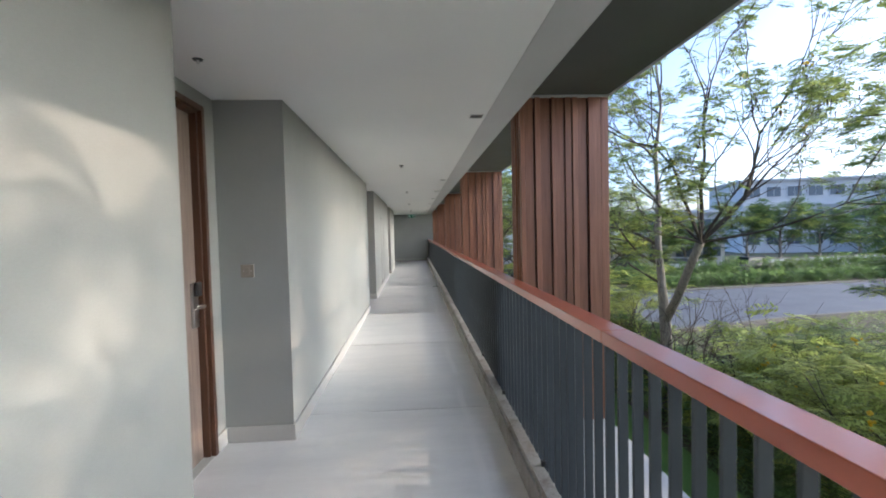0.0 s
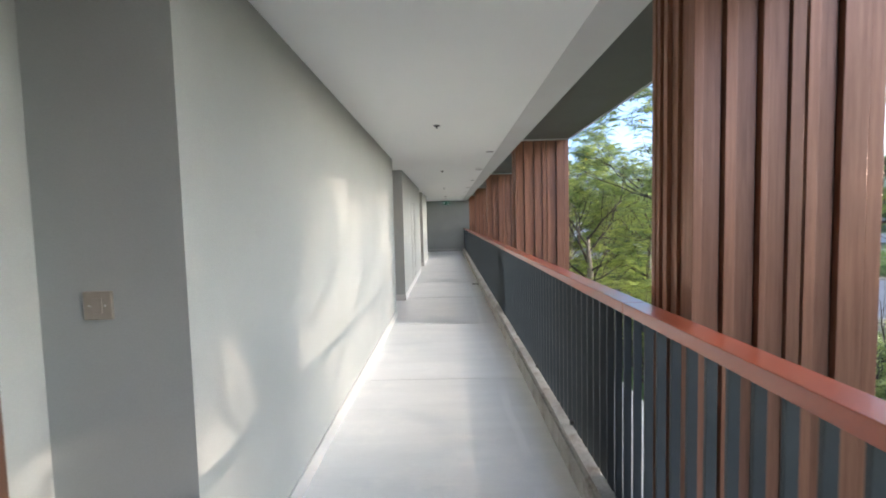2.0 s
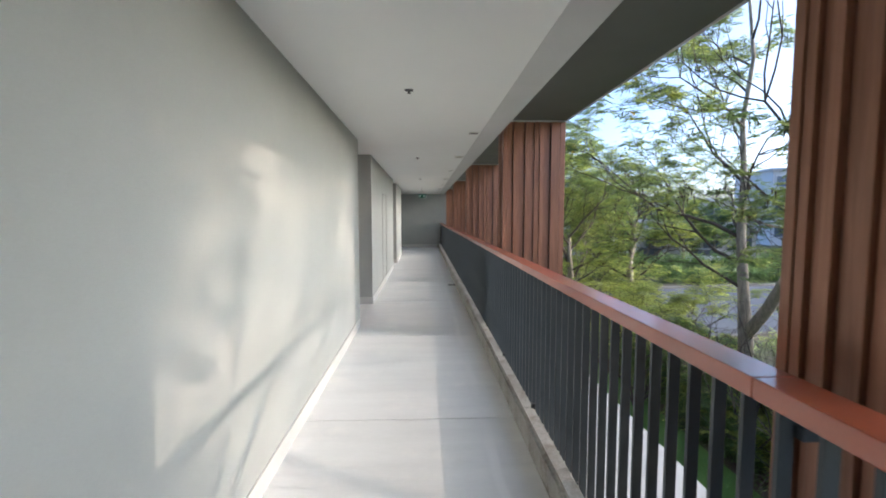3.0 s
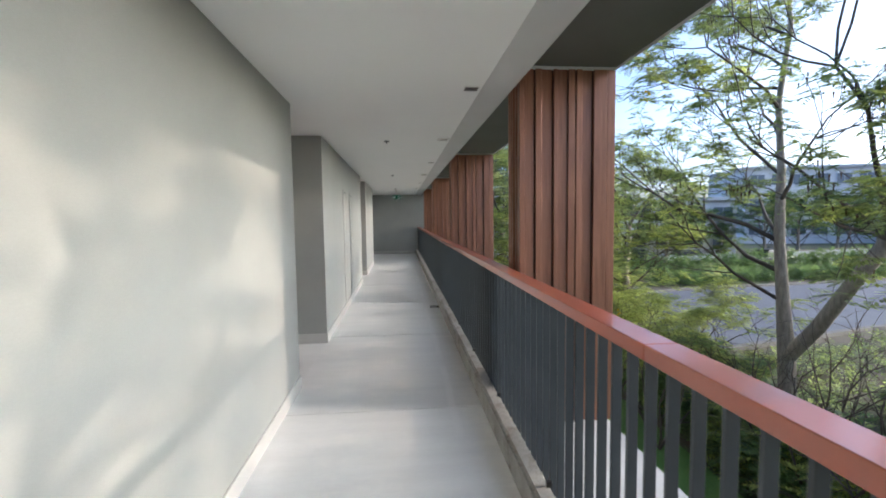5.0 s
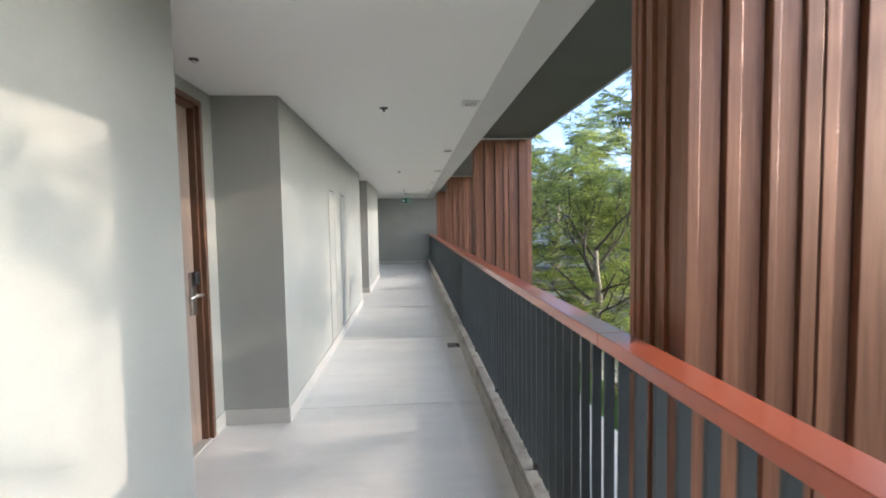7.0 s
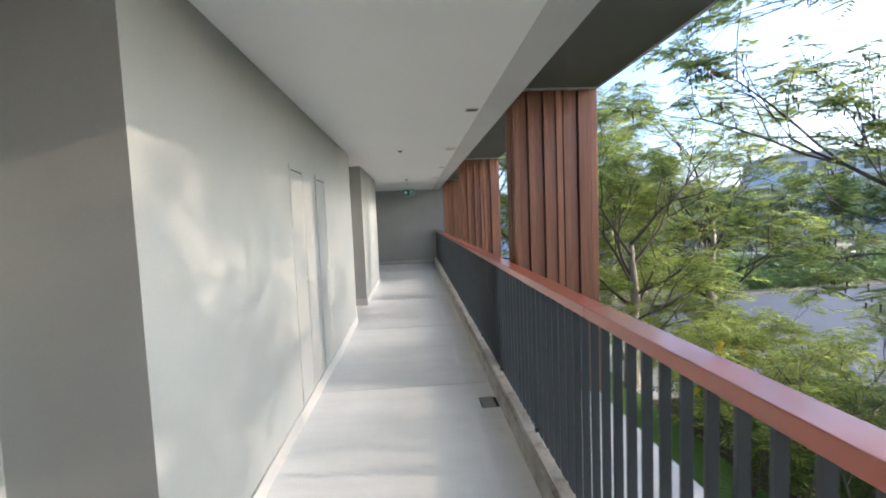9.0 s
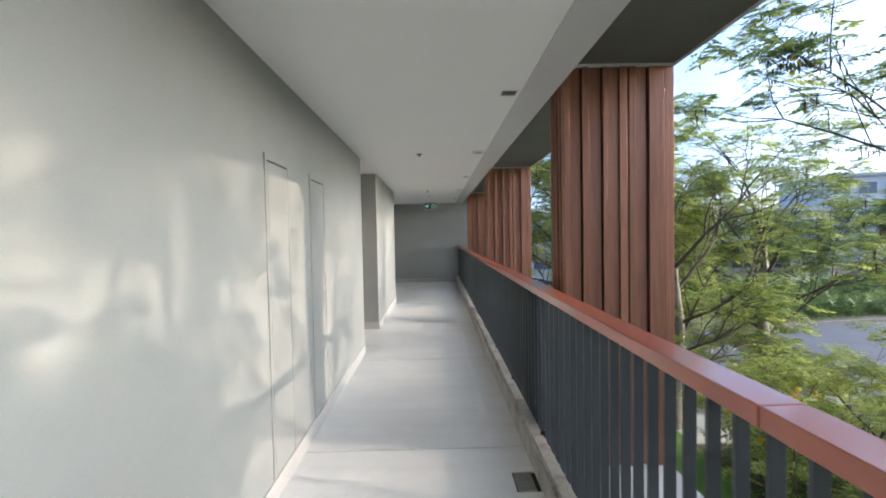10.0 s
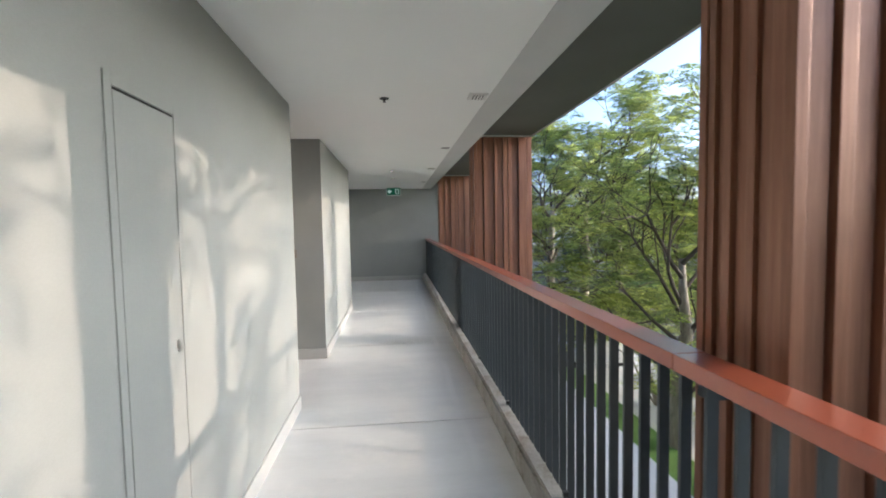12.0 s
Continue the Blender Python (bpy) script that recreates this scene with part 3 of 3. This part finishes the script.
def fronds(tips, rng, per_tip, length, pairs, name, material, flat=0.16, width=0.30):
    """Feathery leaves: at each tip a loose plate of fronds, each with pairs of narrow leaflets."""
    tips = np.array(tips, dtype=float)
    n = len(tips) * per_tip
    base = np.repeat(tips, per_tip, axis=0) + rng.normal(0, 0.05, (n, 3))
    ang = rng.uniform(0, 2 * np.pi, n)
    tilt = rng.normal(0.05, flat, n)
    ln = length * rng.uniform(0.6, 1.25, n)
    d = np.stack([np.cos(ang) * np.cos(tilt), np.sin(ang) * np.cos(tilt), np.sin(tilt)], 1)
    s = np.stack([-np.sin(ang), np.cos(ang), rng.normal(0, 0.25, n)], 1)
    t = np.linspace(0.12, 1.0, pairs)
    droop = rng.uniform(0.05, 0.45, n)
    quads = []
    for sign in (-1, 1):
        for k in range(pairs):
            p = base + d * (ln * t[k])[:, None]
            p[:, 2] -= droop * ln * t[k] ** 2
            pl = ln * 0.36 * math.sin(math.pi * (0.12 + 0.80 * t[k])) * rng.uniform(0.75, 1.15, n)
            way = sign * s * 0.9 + d * 0.45
            way[:, 2] -= rng.uniform(0.0, 0.35, n)
            w = d * (width * ln * 0.36)[:, None]
            a = p
            e = p + way * pl[:, None]
            m = p + way * (0.5 * pl)[:, None]
            quads.append(np.stack([a, m - 0.5 * w, e, m + 0.5 * w], 1))
    q = np.concatenate(quads, 0)
    verts = q.reshape(-1, 3)
    me = bpy.data.meshes.new(name)
    nq = len(q)
    me.vertices.add(nq * 4)
    me.vertices.foreach_set("co", verts.astype(np.float32).ravel())
    me.loops.add(nq * 4)
    me.loops.foreach_set("vertex_index", np.arange(nq * 4, dtype=np.int32))
    me.polygons.add(nq)
    me.polygons.foreach_set("loop_start", np.arange(0, nq * 4, 4, dtype=np.int32))
    me.update(calc_edges=True)
    me.materials.append(material)
    return me


def grow(rng, p, d, length, r, depth, lines, tips, up=0.25, spread=0.8, kids=3):
    """Grows one limb and its side branches; collects tubes and leafy tips."""
    line, q = [(p.copy(), r)], p.copy()
    steps = 4
    for i in range(steps):
        d = (d + Vector(rng.normal(0, 0.16, 3)) + Vector((0, 0, up * 0.25))).normalized()
        q = q + d * (length / steps)
        line.append((q.copy(), r * (1 - 0.55 * (i + 1) / steps)))
        if depth == 0 and i >= 2:
            tips.append(tuple(q))
        if depth > 0 and i >= 1:
            for _ in range(kids if i == steps - 1 else (1 if rng.random() < 0.75 else 0)):
                side = Vector(rng.normal(0, 1, 3))
                side = (side - side.dot(d) * d).normalized()
                nd = (d + side * spread * rng.uniform(0.6, 1.3)).normalized()
                grow(rng, q, nd, length * rng.uniform(0.5, 0.75), r * 0.42, depth - 1, lines, tips, up, spread, kids)
    lines.append((depth, line))


def finish_tree(t, rng, trunk, lines, tips, leaf, per_tip, length, pairs, pods=0, flowers=0, sunlit=0.0):
    def wood(name, polylines, sides, material):
        me = tubes(polylines, sides)
        me.materials.append(material)
        o = new(name, me)
        o.parent = t
        return o

    for k, stem in enumerate(trunk):
        wood("trunk" if k == 0 else "stem", [stem], 10, BARK)
    most = max(d for d, _ in lines)
    for d, line in lines:
        if d == most:
            wood("limb", [line], 7, TWIG)
    tagged(wood("branchwork", [line for d, line in lines if d < most], 5, TWIG), "fine dark branching twigs", kind="stuff")
    idx = rng.random(len(tips)) < sunlit
    tips = np.array(tips)
    o = new("crown", fronds(tips[~idx], rng, per_tip, length, pairs, "crown", leaf))
    o.parent = t
    # a share of the tips gets the brighter, sunlit-coloured leaf
    if idx.any():
        o = new("young_crown", fronds(tips[idx], rng, per_tip, length * 1.1, pairs, "young_crown", LEAFSUNLIT))
        o.parent = t
        tagged(o, "yellow-green leaves with sunlit highlights put into their colour")
    if pods:
        bm = bmesh.new()
        for i in rng.choice(len(tips), pods):
            for _ in range(3):
                c = Vector(tips[i]) + Vector(rng.normal(0, 0.07, 3))
                bmesh.ops.create_cone(bm, cap_ends=True, segments=5, radius1=0.004, radius2=0.012, depth=rng.uniform(0.05, 0.12),
                                      matrix=Matrix.Translation(c - Vector((0, 0, 0.08))))
        tagged(part("hanging_pod", bm, POD, t, "small dark hanging seed pods"), kind="stuff")
    if flowers:
        bm = bmesh.new()
        for i in rng.choice(len(tips), flowers):
            c = Vector(tips[i]) + Vector((0, 0, 0.06))
            for _ in range(5):
                bmesh.ops.create_icosphere(bm, subdivisions=1, radius=rng.uniform(0.02, 0.035), matrix=Matrix.Translation(c + Vector(rng.normal(0, 0.045, 3))))
        tagged(part("blossom", bm, FLOWER, t, "yellow flower clusters"), kind="stuff")


def V(*a):
    return Vector(a)


# the forked tree that stands before the railing
rng = np.random.default_rng(7)
big = thing("forked_tree", (0, 0, 0), "tall forked tree with sparse feathery leaves and dark pods", "tree", "trees by the building")
F = V(8.36, 13.75, -1.3)
trunk = [
    [(V(8.42, 13.72, GROUND - 0.1), 0.21), (V(8.38, 13.7, -2.4), 0.165), (F, 0.16), (V(8.28, 13.82, 0.0), 0.115), (V(8.22, 13.88, 1.06), 0.10),
     (V(8.3, 13.98, 2.4), 0.075), (V(8.25, 14.05, 3.7), 0.06), (V(8.4, 14.0, 5.2), 0.045), (V(8.3, 14.1, 6.6), 0.033), (V(8.45, 14.0, 7.6), 0.02)],
    [(F, 0.14), (V(8.33, 13.1, -0.55), 0.125), (V(8.30, 12.45, 0.4), 0.115), (V(8.27, 11.92, 1.12), 0.11)],
]
lines, tips = [], []
B = V(8.27, 11.92, 1.12)
for d, ln, r in ((V(0.06, -0.05, 1), 3.0, 0.065), (V(-0.45, -0.4, 1.0), 2.9, 0.05), (V(0.45, -0.55, 0.95), 3.0, 0.055), (V(-0.2, -1.0, 0.55), 2.5, 0.045),
                 (V(-0.5, 0.6, 1.0), 2.3, 0.04), (V(-0.9, -0.5, 0.05), 1.9, 0.035), (V(-0.4, -1.0, -0.05), 2.0, 0.035),
                 (V(0.8, -0.6, 0.18), 3.0, 0.04), (V(0.7, -0.7, 0.5), 3.1, 0.045), (V(0.9, -0.3, 0.8), 2.8, 0.04)):
    grow(rng, B, d.normalized(), ln, r, 2, lines, tips, 0.35, 0.62, 3)
for z, d, ln, r in ((-0.2, V(-0.8, 0.75, 0.45), 2.0, 0.04), (0.4, V(-0.9, 1.0, 0.55), 2.6, 0.05), (1.0, V(-0.6, 1.1, 0.7), 2.6, 0.05), (1.1, V(0.3, 1.0, 0.7), 2.6, 0.045),
                    (1.8, V(-0.5, -0.7, 0.8), 2.0, 0.04), (2.3, V(-0.8, 0.8, 0.9), 2.3, 0.04), (3.0, V(0.5, 0.6, 0.8), 2.2, 0.04), (3.6, V(-0.7, -0.2, 0.8), 2.0, 0.035),
                    (4.4, V(0.2, 1.0, 0.6), 2.2, 0.03), (5.0, V(-0.5, 0.6, 0.9), 2.0, 0.03), (5.6, V(0.0, -0.8, 0.8), 1.8, 0.03), (4.0, V(-0.4, 1.2, 0.3), 2.6, 0.035)):
    st = trunk[0]
    for (p, _), (q, _) in zip(st, st[1:]):
        if p.z <= z <= q.z:
            at = p.lerp(q, (z - p.z) / (q.z - p.z))
    grow(rng, at, d.normalized(), ln, r, 2, lines, tips, 0.15, 0.7, 3)
finish_tree(big, rng, trunk, lines, tips, LEAF, 7, 0.31, 10, pods=420, flowers=14, sunlit=0.22)


def tree(seed, x, y, height, reach, limbs, label, leaf=LEAF, per_tip=7, length=0.42, sunlit=0.15, lean=(0, 0), first=0.35, depth=2, kids=3, pods=0):
    rng = np.random.default_rng(seed)
    t = thing("tree", (0, 0, 0), label, "tree", "trees by the building")
    top = V(x + lean[0], y + lean[1], GROUND + height * 0.62)
    foot = V(x, y, GROUND - 0.1)
    line = []
    for i in range(6):
        f = i / 5
        w = V(*rng.normal(0, 0.06 * f, 3))
        line.append((foot.lerp(top, f) + w, (0.15 + 0.01 * height) * (1 - 0.72 * f)))
    lines, tips = [], []
    for i in range(limbs):
        f = first + (1 - first) * (i + 0.5) / limbs
        at = foot.lerp(top, f)
        a = 2.4 * i + rng.uniform(-0.5, 0.5)
        rise = 0.35 + 0.8 * f
        d = V(math.cos(a), math.sin(a), rise).normalized()
        grow(rng, at, d, reach * rng.uniform(0.45, 0.6), 0.05, depth, lines, tips, 0.25, 0.7, kids)
    finish_tree(t, rng, [line], lines, tips, leaf, per_tip, length, 9, sunlit=sunlit, pods=pods)
    return t


DENSE = "dense bushy tree with small green leaves"
SPARSE = "slender tree with layered feathery green leaves"
tree(11, 9.6, 22.6, 7.4, 4.2, 9, SPARSE, sunlit=0.4, per_tip=5, lean=(0.6, 0.8), depth=2)
tree(12, 9.0, 3.5, 8.9, 4.2, 12, SPARSE, per_tip=7, length=0.27, lean=(-0.3, 0.4), first=0.7, kids=4)
tree(13, 8.8, -1.4, 8.3, 4.3, 11, SPARSE, per_tip=5, lean=(0.2, 0.4))
# unseen row added to screen low eastern sky; the tall last one dims sun patches
for k, (x, y) in enumerate(((14.5, -8.0), (15.5, -3.5), (14.5, 1.0), (15.5, 5.0), (15.0, 9.0), (17.0, 12.5))):
    tree(60 + k, x, y, 8.6 if k > 4 else 4.2, 3.6, 12, DENSE, leaf=LEAFDARK, per_tip=6, length=0.5, first=0.15)
tree(14, 5.6, 26.5, 8.6, 4.4, 14, DENSE, leaf=LEAF, sunlit=0.5, per_tip=9, length=0.36, first=0.22)
tree(15, 8.0, 29.5, 9.4, 4.6, 14, DENSE, leaf=LEAF, sunlit=0.5, per_tip=9, length=0.40, first=0.22)
tree(16, 4.6, 32.0, 9.8, 4.6, 14, DENSE, leaf=LEAF, sunlit=0.5, per_tip=9, length=0.40, first=0.40)
tree(17, 11.5, 33.5, 8.6, 4.4, 13, DENSE, leaf=LEAF, sunlit=0.5, per_tip=9, length=0.42, first=0.22)
tree(18, 6.6, 21.5, 6.6, 3.6, 11, SPARSE, leaf=LEAF, per_tip=4, sunlit=0.4, first=0.25)


def shrub(seed, x, y, height, reach, leaf=LEAFSUNLIT, per_tip=4, length=0.40, flowers=0, name="shrub"):
    rng = np.random.default_rng(seed)
    t = thing(name, (0, 0, 0), "leafy yellow-green shrub with arching feathery branches", "shrub", "shrubs below the railing")
    lines, tips, stems = [], [], []
    for i in range(9):
        a = 0.7 * i + rng.uniform(-0.4, 0.4)
        d = V(math.cos(a) * 0.5, math.sin(a) * 0.5, 1).normalized()
        s = V(x, y, GROUND - 0.05)
        m = s + d * height * 0.45
        stems.append([(s, 0.035), (s.lerp(m, 0.5) + V(*rng.normal(0, 0.04, 3)), 0.03), (m, 0.022)])
        grow(rng, m, (d + V(math.cos(a), math.sin(a), 0) * 0.5).normalized(), reach * rng.uniform(0.5, 0.7), 0.02, 2, lines, tips, 0.0, 0.9, 2)
    finish_tree(t, rng, stems, lines, tips, leaf, per_tip, length, 9, flowers=flowers, sunlit=0.3 if leaf is not LEAFSUNLIT else 0.0)
    return t


for i, (x, y, h, r, m, f) in enumerate((
        (7.6, 4.2, 3.6, 2.0, LEAFSUNLIT, 12), (8.2, 5.8, 3.4, 2.1, LEAFSUNLIT, 16), (7.8, 7.6, 1.8, 1.4, LEAF, 0), (8.6, 8.9, 2.4, 1.6, LEAFSUNLIT, 12), (7.9, 10.4, 1.2, 1.1, LEAFSUNLIT, 4),
        (7.7, 13.4, 0.9, 0.8, LEAF, 2), (7.9, 15.4, 1.4, 1.3, LEAFDARK, 0), (8.3, 17.0, 3.0, 2.0, LEAFSUNLIT, 3), (7.9, 18.6, 2.0, 1.6, LEAFSUNLIT, 3), (9.4, 18.6, 0.8, 0.9, LEAF, 0),
        (10.4, 7.4, 2.8, 2.0, LEAFSUNLIT, 6), (7.8, 1.0, 2.6, 1.7, LEAFDARK, 0), (11.4, 10.6, 1.4, 1.6, LEAF, 0), (7.8, 12.0, 1.0, 0.9, LEAFDARK, 0), (12.8, 14.0, 0.7, 1.0, LEAF, 0))):
    shrub(100 + i, x, y, h, r, m, flowers=f)


def bare_shrub(seed, x, y, height):
    rng = np.random.default_rng(seed)
    t = thing("bare_shrub", (0, 0, 0), "leafless dry shrub with thin dark crooked twigs", "shrub", "dry shrubs")
    s = V(x, y, GROUND - 0.05)
    for i in range(5):
        a = 1.25 * i + rng.uniform(-0.3, 0.3)
        lines, tips = [], []
        grow(rng, s, V(math.cos(a) * 0.45, math.sin(a) * 0.45, 1).normalized(), height * rng.uniform(0.6, 0.8), 0.03, 2, lines, tips, 0.1, 0.8, 2)
        me = tubes([line for _, line in lines], 5)
        me.materials.append(TWIG)
        o = new("branch", me)
        o.parent = t


bare_shrub(201, 6.9, 11.6, 2.6)
bare_shrub(202, 7.6, 13.0, 2.4)
bare_shrub(203, 6.2, 16.6, 2.0)
bare_shrub(204, 8.6, 11.2, 2.8)
bare_shrub(205, 9.4, 13.6, 2.6)
bare_shrub(206, 6.0, 14.2, 2.2)
bare_shrub(207, 7.2, 10.2, 2.6)

# low weeds over the rough ground
rng = np.random.default_rng(5)
pts = np.stack([rng.uniform(6.7, 30, 5200), rng.uniform(-2, 25, 5200), np.full(5200, GROUND + 0.05)], 1)
pts = pts[pts[:, 1] < 19.0 + (pts[:, 0] - 9) * 0.20]
weeds = new("weeds", fronds(pts, rng, 4, 0.50, 4, "weeds", LEAF, flat=0.6, width=0.3))
tagged(weeds, "low green weeds over rough earth", "weeds", kind="stuff")
pts = np.stack([rng.uniform(4.6, 6.5, 7500), rng.uniform(-2, 24, 7500), np.full(7500, GROUND + 0.05)], 1)
low = np.stack([rng.normal(7.25, 0.30, 1500), rng.uniform(-1, 20, 1500), GROUND + 0.05 + 1.0 * rng.random(1500) ** 1.4], 1)
undergrowth = new("undergrowth", fronds(low, rng, 5, 0.34, 5, "undergrowth", LEAFDARK, flat=0.6, width=0.4))
tagged(undergrowth, "tangled dark green undergrowth along the lawn's edge", "undergrowth", kind="stuff")
blades = new("lawn_grass", fronds(pts, rng, 3, 0.10, 2, "lawn_grass", LAWN, flat=0.9, width=0.4))
tagged(blades, "short bright green grass", "grass", kind="stuff")

# hedge beyond the street


def hedge(seed, x0, y0, x1, y1, h):
    rng = np.random.default_rng(seed)
    t = thing("hedge", (0, 0, 0), "rough green hedge beyond the street", "hedge", "hedges beyond the street")
    n = int(math.hypot(x1 - x0, y1 - y0) * 55)
    f = rng.random(n)
    hh = h * (0.75 + 0.35 * np.sin(f * 23 + seed) ** 2)
    pts = np.stack([x0 + (x1 - x0) * f + rng.normal(0, 0.5, n), y0 + (y1 - y0) * f + rng.normal(0, 0.5, n), GROUND + hh * rng.random(n) ** 0.6], 1)
    o = new("foliage", fronds(pts, rng, 4, 0.55, 4, "foliage", LEAFDARK, flat=0.7, width=0.4))
    o.parent = t
    stems = [[(V(x0 + (x1 - x0) * k, y0 + (y1 - y0) * k, GROUND - 0.05), 0.05), (V(x0 + (x1 - x0) * k, y0 + (y1 - y0) * k, GROUND + h * 0.6), 0.02)] for k in np.linspace(0.02, 0.98, 14)]
    for s in stems:
        me = tubes([s])
        me.materials.append(TWIG)
        o = new("stem", me)
        o.parent = t


for k, (x, y, h, r) in enumerate(((16, 42, 6.2, 4.0), (25, 44.5, 5.6, 3.6), (36, 46, 6.6, 4.2), (47, 49, 6.0, 4.2), (60, 50, 7.2, 4.6), (31, 49, 5.0, 3.4), (21, 46, 6.4, 4.0), (41, 47.5, 7.0, 4.2), (54, 51, 6.6, 4.2), (69, 53.5, 7.6, 4.6))):
    tree(40 + k, x, y, h, r, 11, "round green street tree beyond the road", leaf=LEAFDARK, per_tip=6, length=0.6, first=0.25, depth=2)
shrub(131, 7.4, 23.6, 3.0, 2.2, LEAF)
shrub(132, 9.2, 25.2, 2.6, 2.0, LEAFSUNLIT)
shrub(133, 8.8, 22.2, 1.8, 1.6, LEAF)
hedge(1, 12, 36.5, 30, 39.5, 1.6)
hedge(2, 33, 40.5, 52, 43, 1.5)
hedge(3, 54, 49, 80, 53, 1.7)
hedge(4, 18, 34.6, 52, 37.6, 0.9)

# ---- far buildings ----


def building(name, at, turn, w, d, h, storeys, bays, wall, label, awning=False):
    t = thing(name, at, label, "building", "far buildings", turn)
    part("wall", bx(-w / 2, w / 2, 0, d, -0.3, h), wall, t)
    part("roof", bx(-w / 2 - 0.5, w / 2 + 0.5, -0.6, d + 0.5, h + 0.001, h + 0.35), ROOFM, t, "grey flat roof with overhang")
    sh = h / storeys
    for s in range(storeys):
        for b in range(bays):
            x = -w / 2 + (b + 0.5) * w / bays
            win = part("window", bx(x - w / bays * 0.36, x + w / bays * 0.36, -0.10, -0.002, s * sh + sh * 0.32, s * sh + sh * 0.80), FACADE, t, "pale window surround")
            part("pane", bx(x - w / bays * 0.33, x - 0.03, -0.125, -0.101, s * sh + sh * 0.36, s * sh + sh * 0.76), PANE, win)
            part("pane", bx(x + 0.03, x + w / bays * 0.33, -0.125, -0.101, s * sh + sh * 0.36, s * sh + sh * 0.76), PANE, win)
        part("ledge", bx(-w / 2 - 0.1, w / 2 + 0.1, -0.35, -0.0, s * sh + sh * 0.96, s * sh + sh), FACADE, t)
    if awning:
        part("awning", bx(-w * 0.4, w * 0.4, -3.4, -0.36, sh * 0.80, sh * 0.90), FACADE, t, "white canopy over the forecourt")
        for k in range(5):
            part("post", cyl(bmesh.new(), (-w * 0.38 + k * w * 0.19, -3.2, sh * 0.4), 0.08, 0.08, sh * 0.8), STEEL, t)
    return t


building("low_building", (24, 54, GROUND), -8, 28, 10, 6.4, 2, 9, FACADE, "long white two-storey building with dark windows", True)
building("tall_building", (70, 70, GROUND), -14, 28, 14, 12.0, 3, 9, FACADE, "white three-storey building with grey roof overhang")
building("grey_building", (86, 58, GROUND), -20, 26, 12, 9.0, 2, 8, FACADE2, "grey two-storey building beyond the trees")
building("back_building", (0, 74, GROUND), 0, 40, 10, 7.0, 2, 12, FACADE2, "grey low building far behind the trees")

bw = thing("boundary_wall", (0, 0, 0), "low white boundary wall beyond the street", "wall")
part("panel", bx(-15, 15, -0.1, 0.1, -0.2, 1.2), FACADE2, bw)
part("coping", bx(-15.05, 15.05, -0.14, 0.14, 1.201, 1.28), STREETKERB, bw)
bw.matrix_world = pose(52, 47.2, GROUND, 0, 0, 8)


def car(at, turn, paint, label):
    t = thing("parked_car", at, label, "car", "parked cars", turn)
    bm = bmesh.new()
    box(bm, -2.15, 2.15, -0.88, 0.88, 0.32, 0.86, bevel=0.14)
    part("body", bm, paint, t, smooth=True)
    bm = bmesh.new()
    box(bm, -1.25, 1.15, -0.80, 0.80, 0.861, 1.46)
    for v in bm.verts:
        if v.co.z > 1.3:
            v.co.x *= 0.72
            v.co.y *= 0.86
    part("cabin", bm, CARGLASS, t, "dark glazed cabin")
    part("roof", bx(-0.86, 0.78, -0.66, 0.66, 1.462, 1.50, bevel=0.015), paint, t)
    for sx in (-1.35, 1.35):
        for sy in (-0.80, 0.80):
            w = part("wheel", cyl(bmesh.new(), (sx, sy, 0.33), 0.33, 0.33, 0.22, 'Y', 20), RUBBER, t)
            part("rim", cyl(bmesh.new(), (sx, sy, 0.33), 0.2, 0.2, 0.235, 'Y', 16), BARS, w)
    for sy in (-0.6, 0.6):
        part("headlight", bx(2.10, 2.17, sy - 0.13, sy + 0.13, 0.62, 0.70, bevel=0.02), PANE, t)
    return t


car((35, 44.2, GROUND + 0.06), 8, CARPAINT, "dark parked saloon car beyond the street")
car((29, 47.4, GROUND), -6, CARWHITE, "white parked saloon car by the canopy")
car((24, 48.5, GROUND), -8, CARPAINT, "dark parked saloon car under the canopy")
car((7.2, 28.2, GROUND + 0.03), 88, CARWHITE, "white parked saloon car on the driveway")
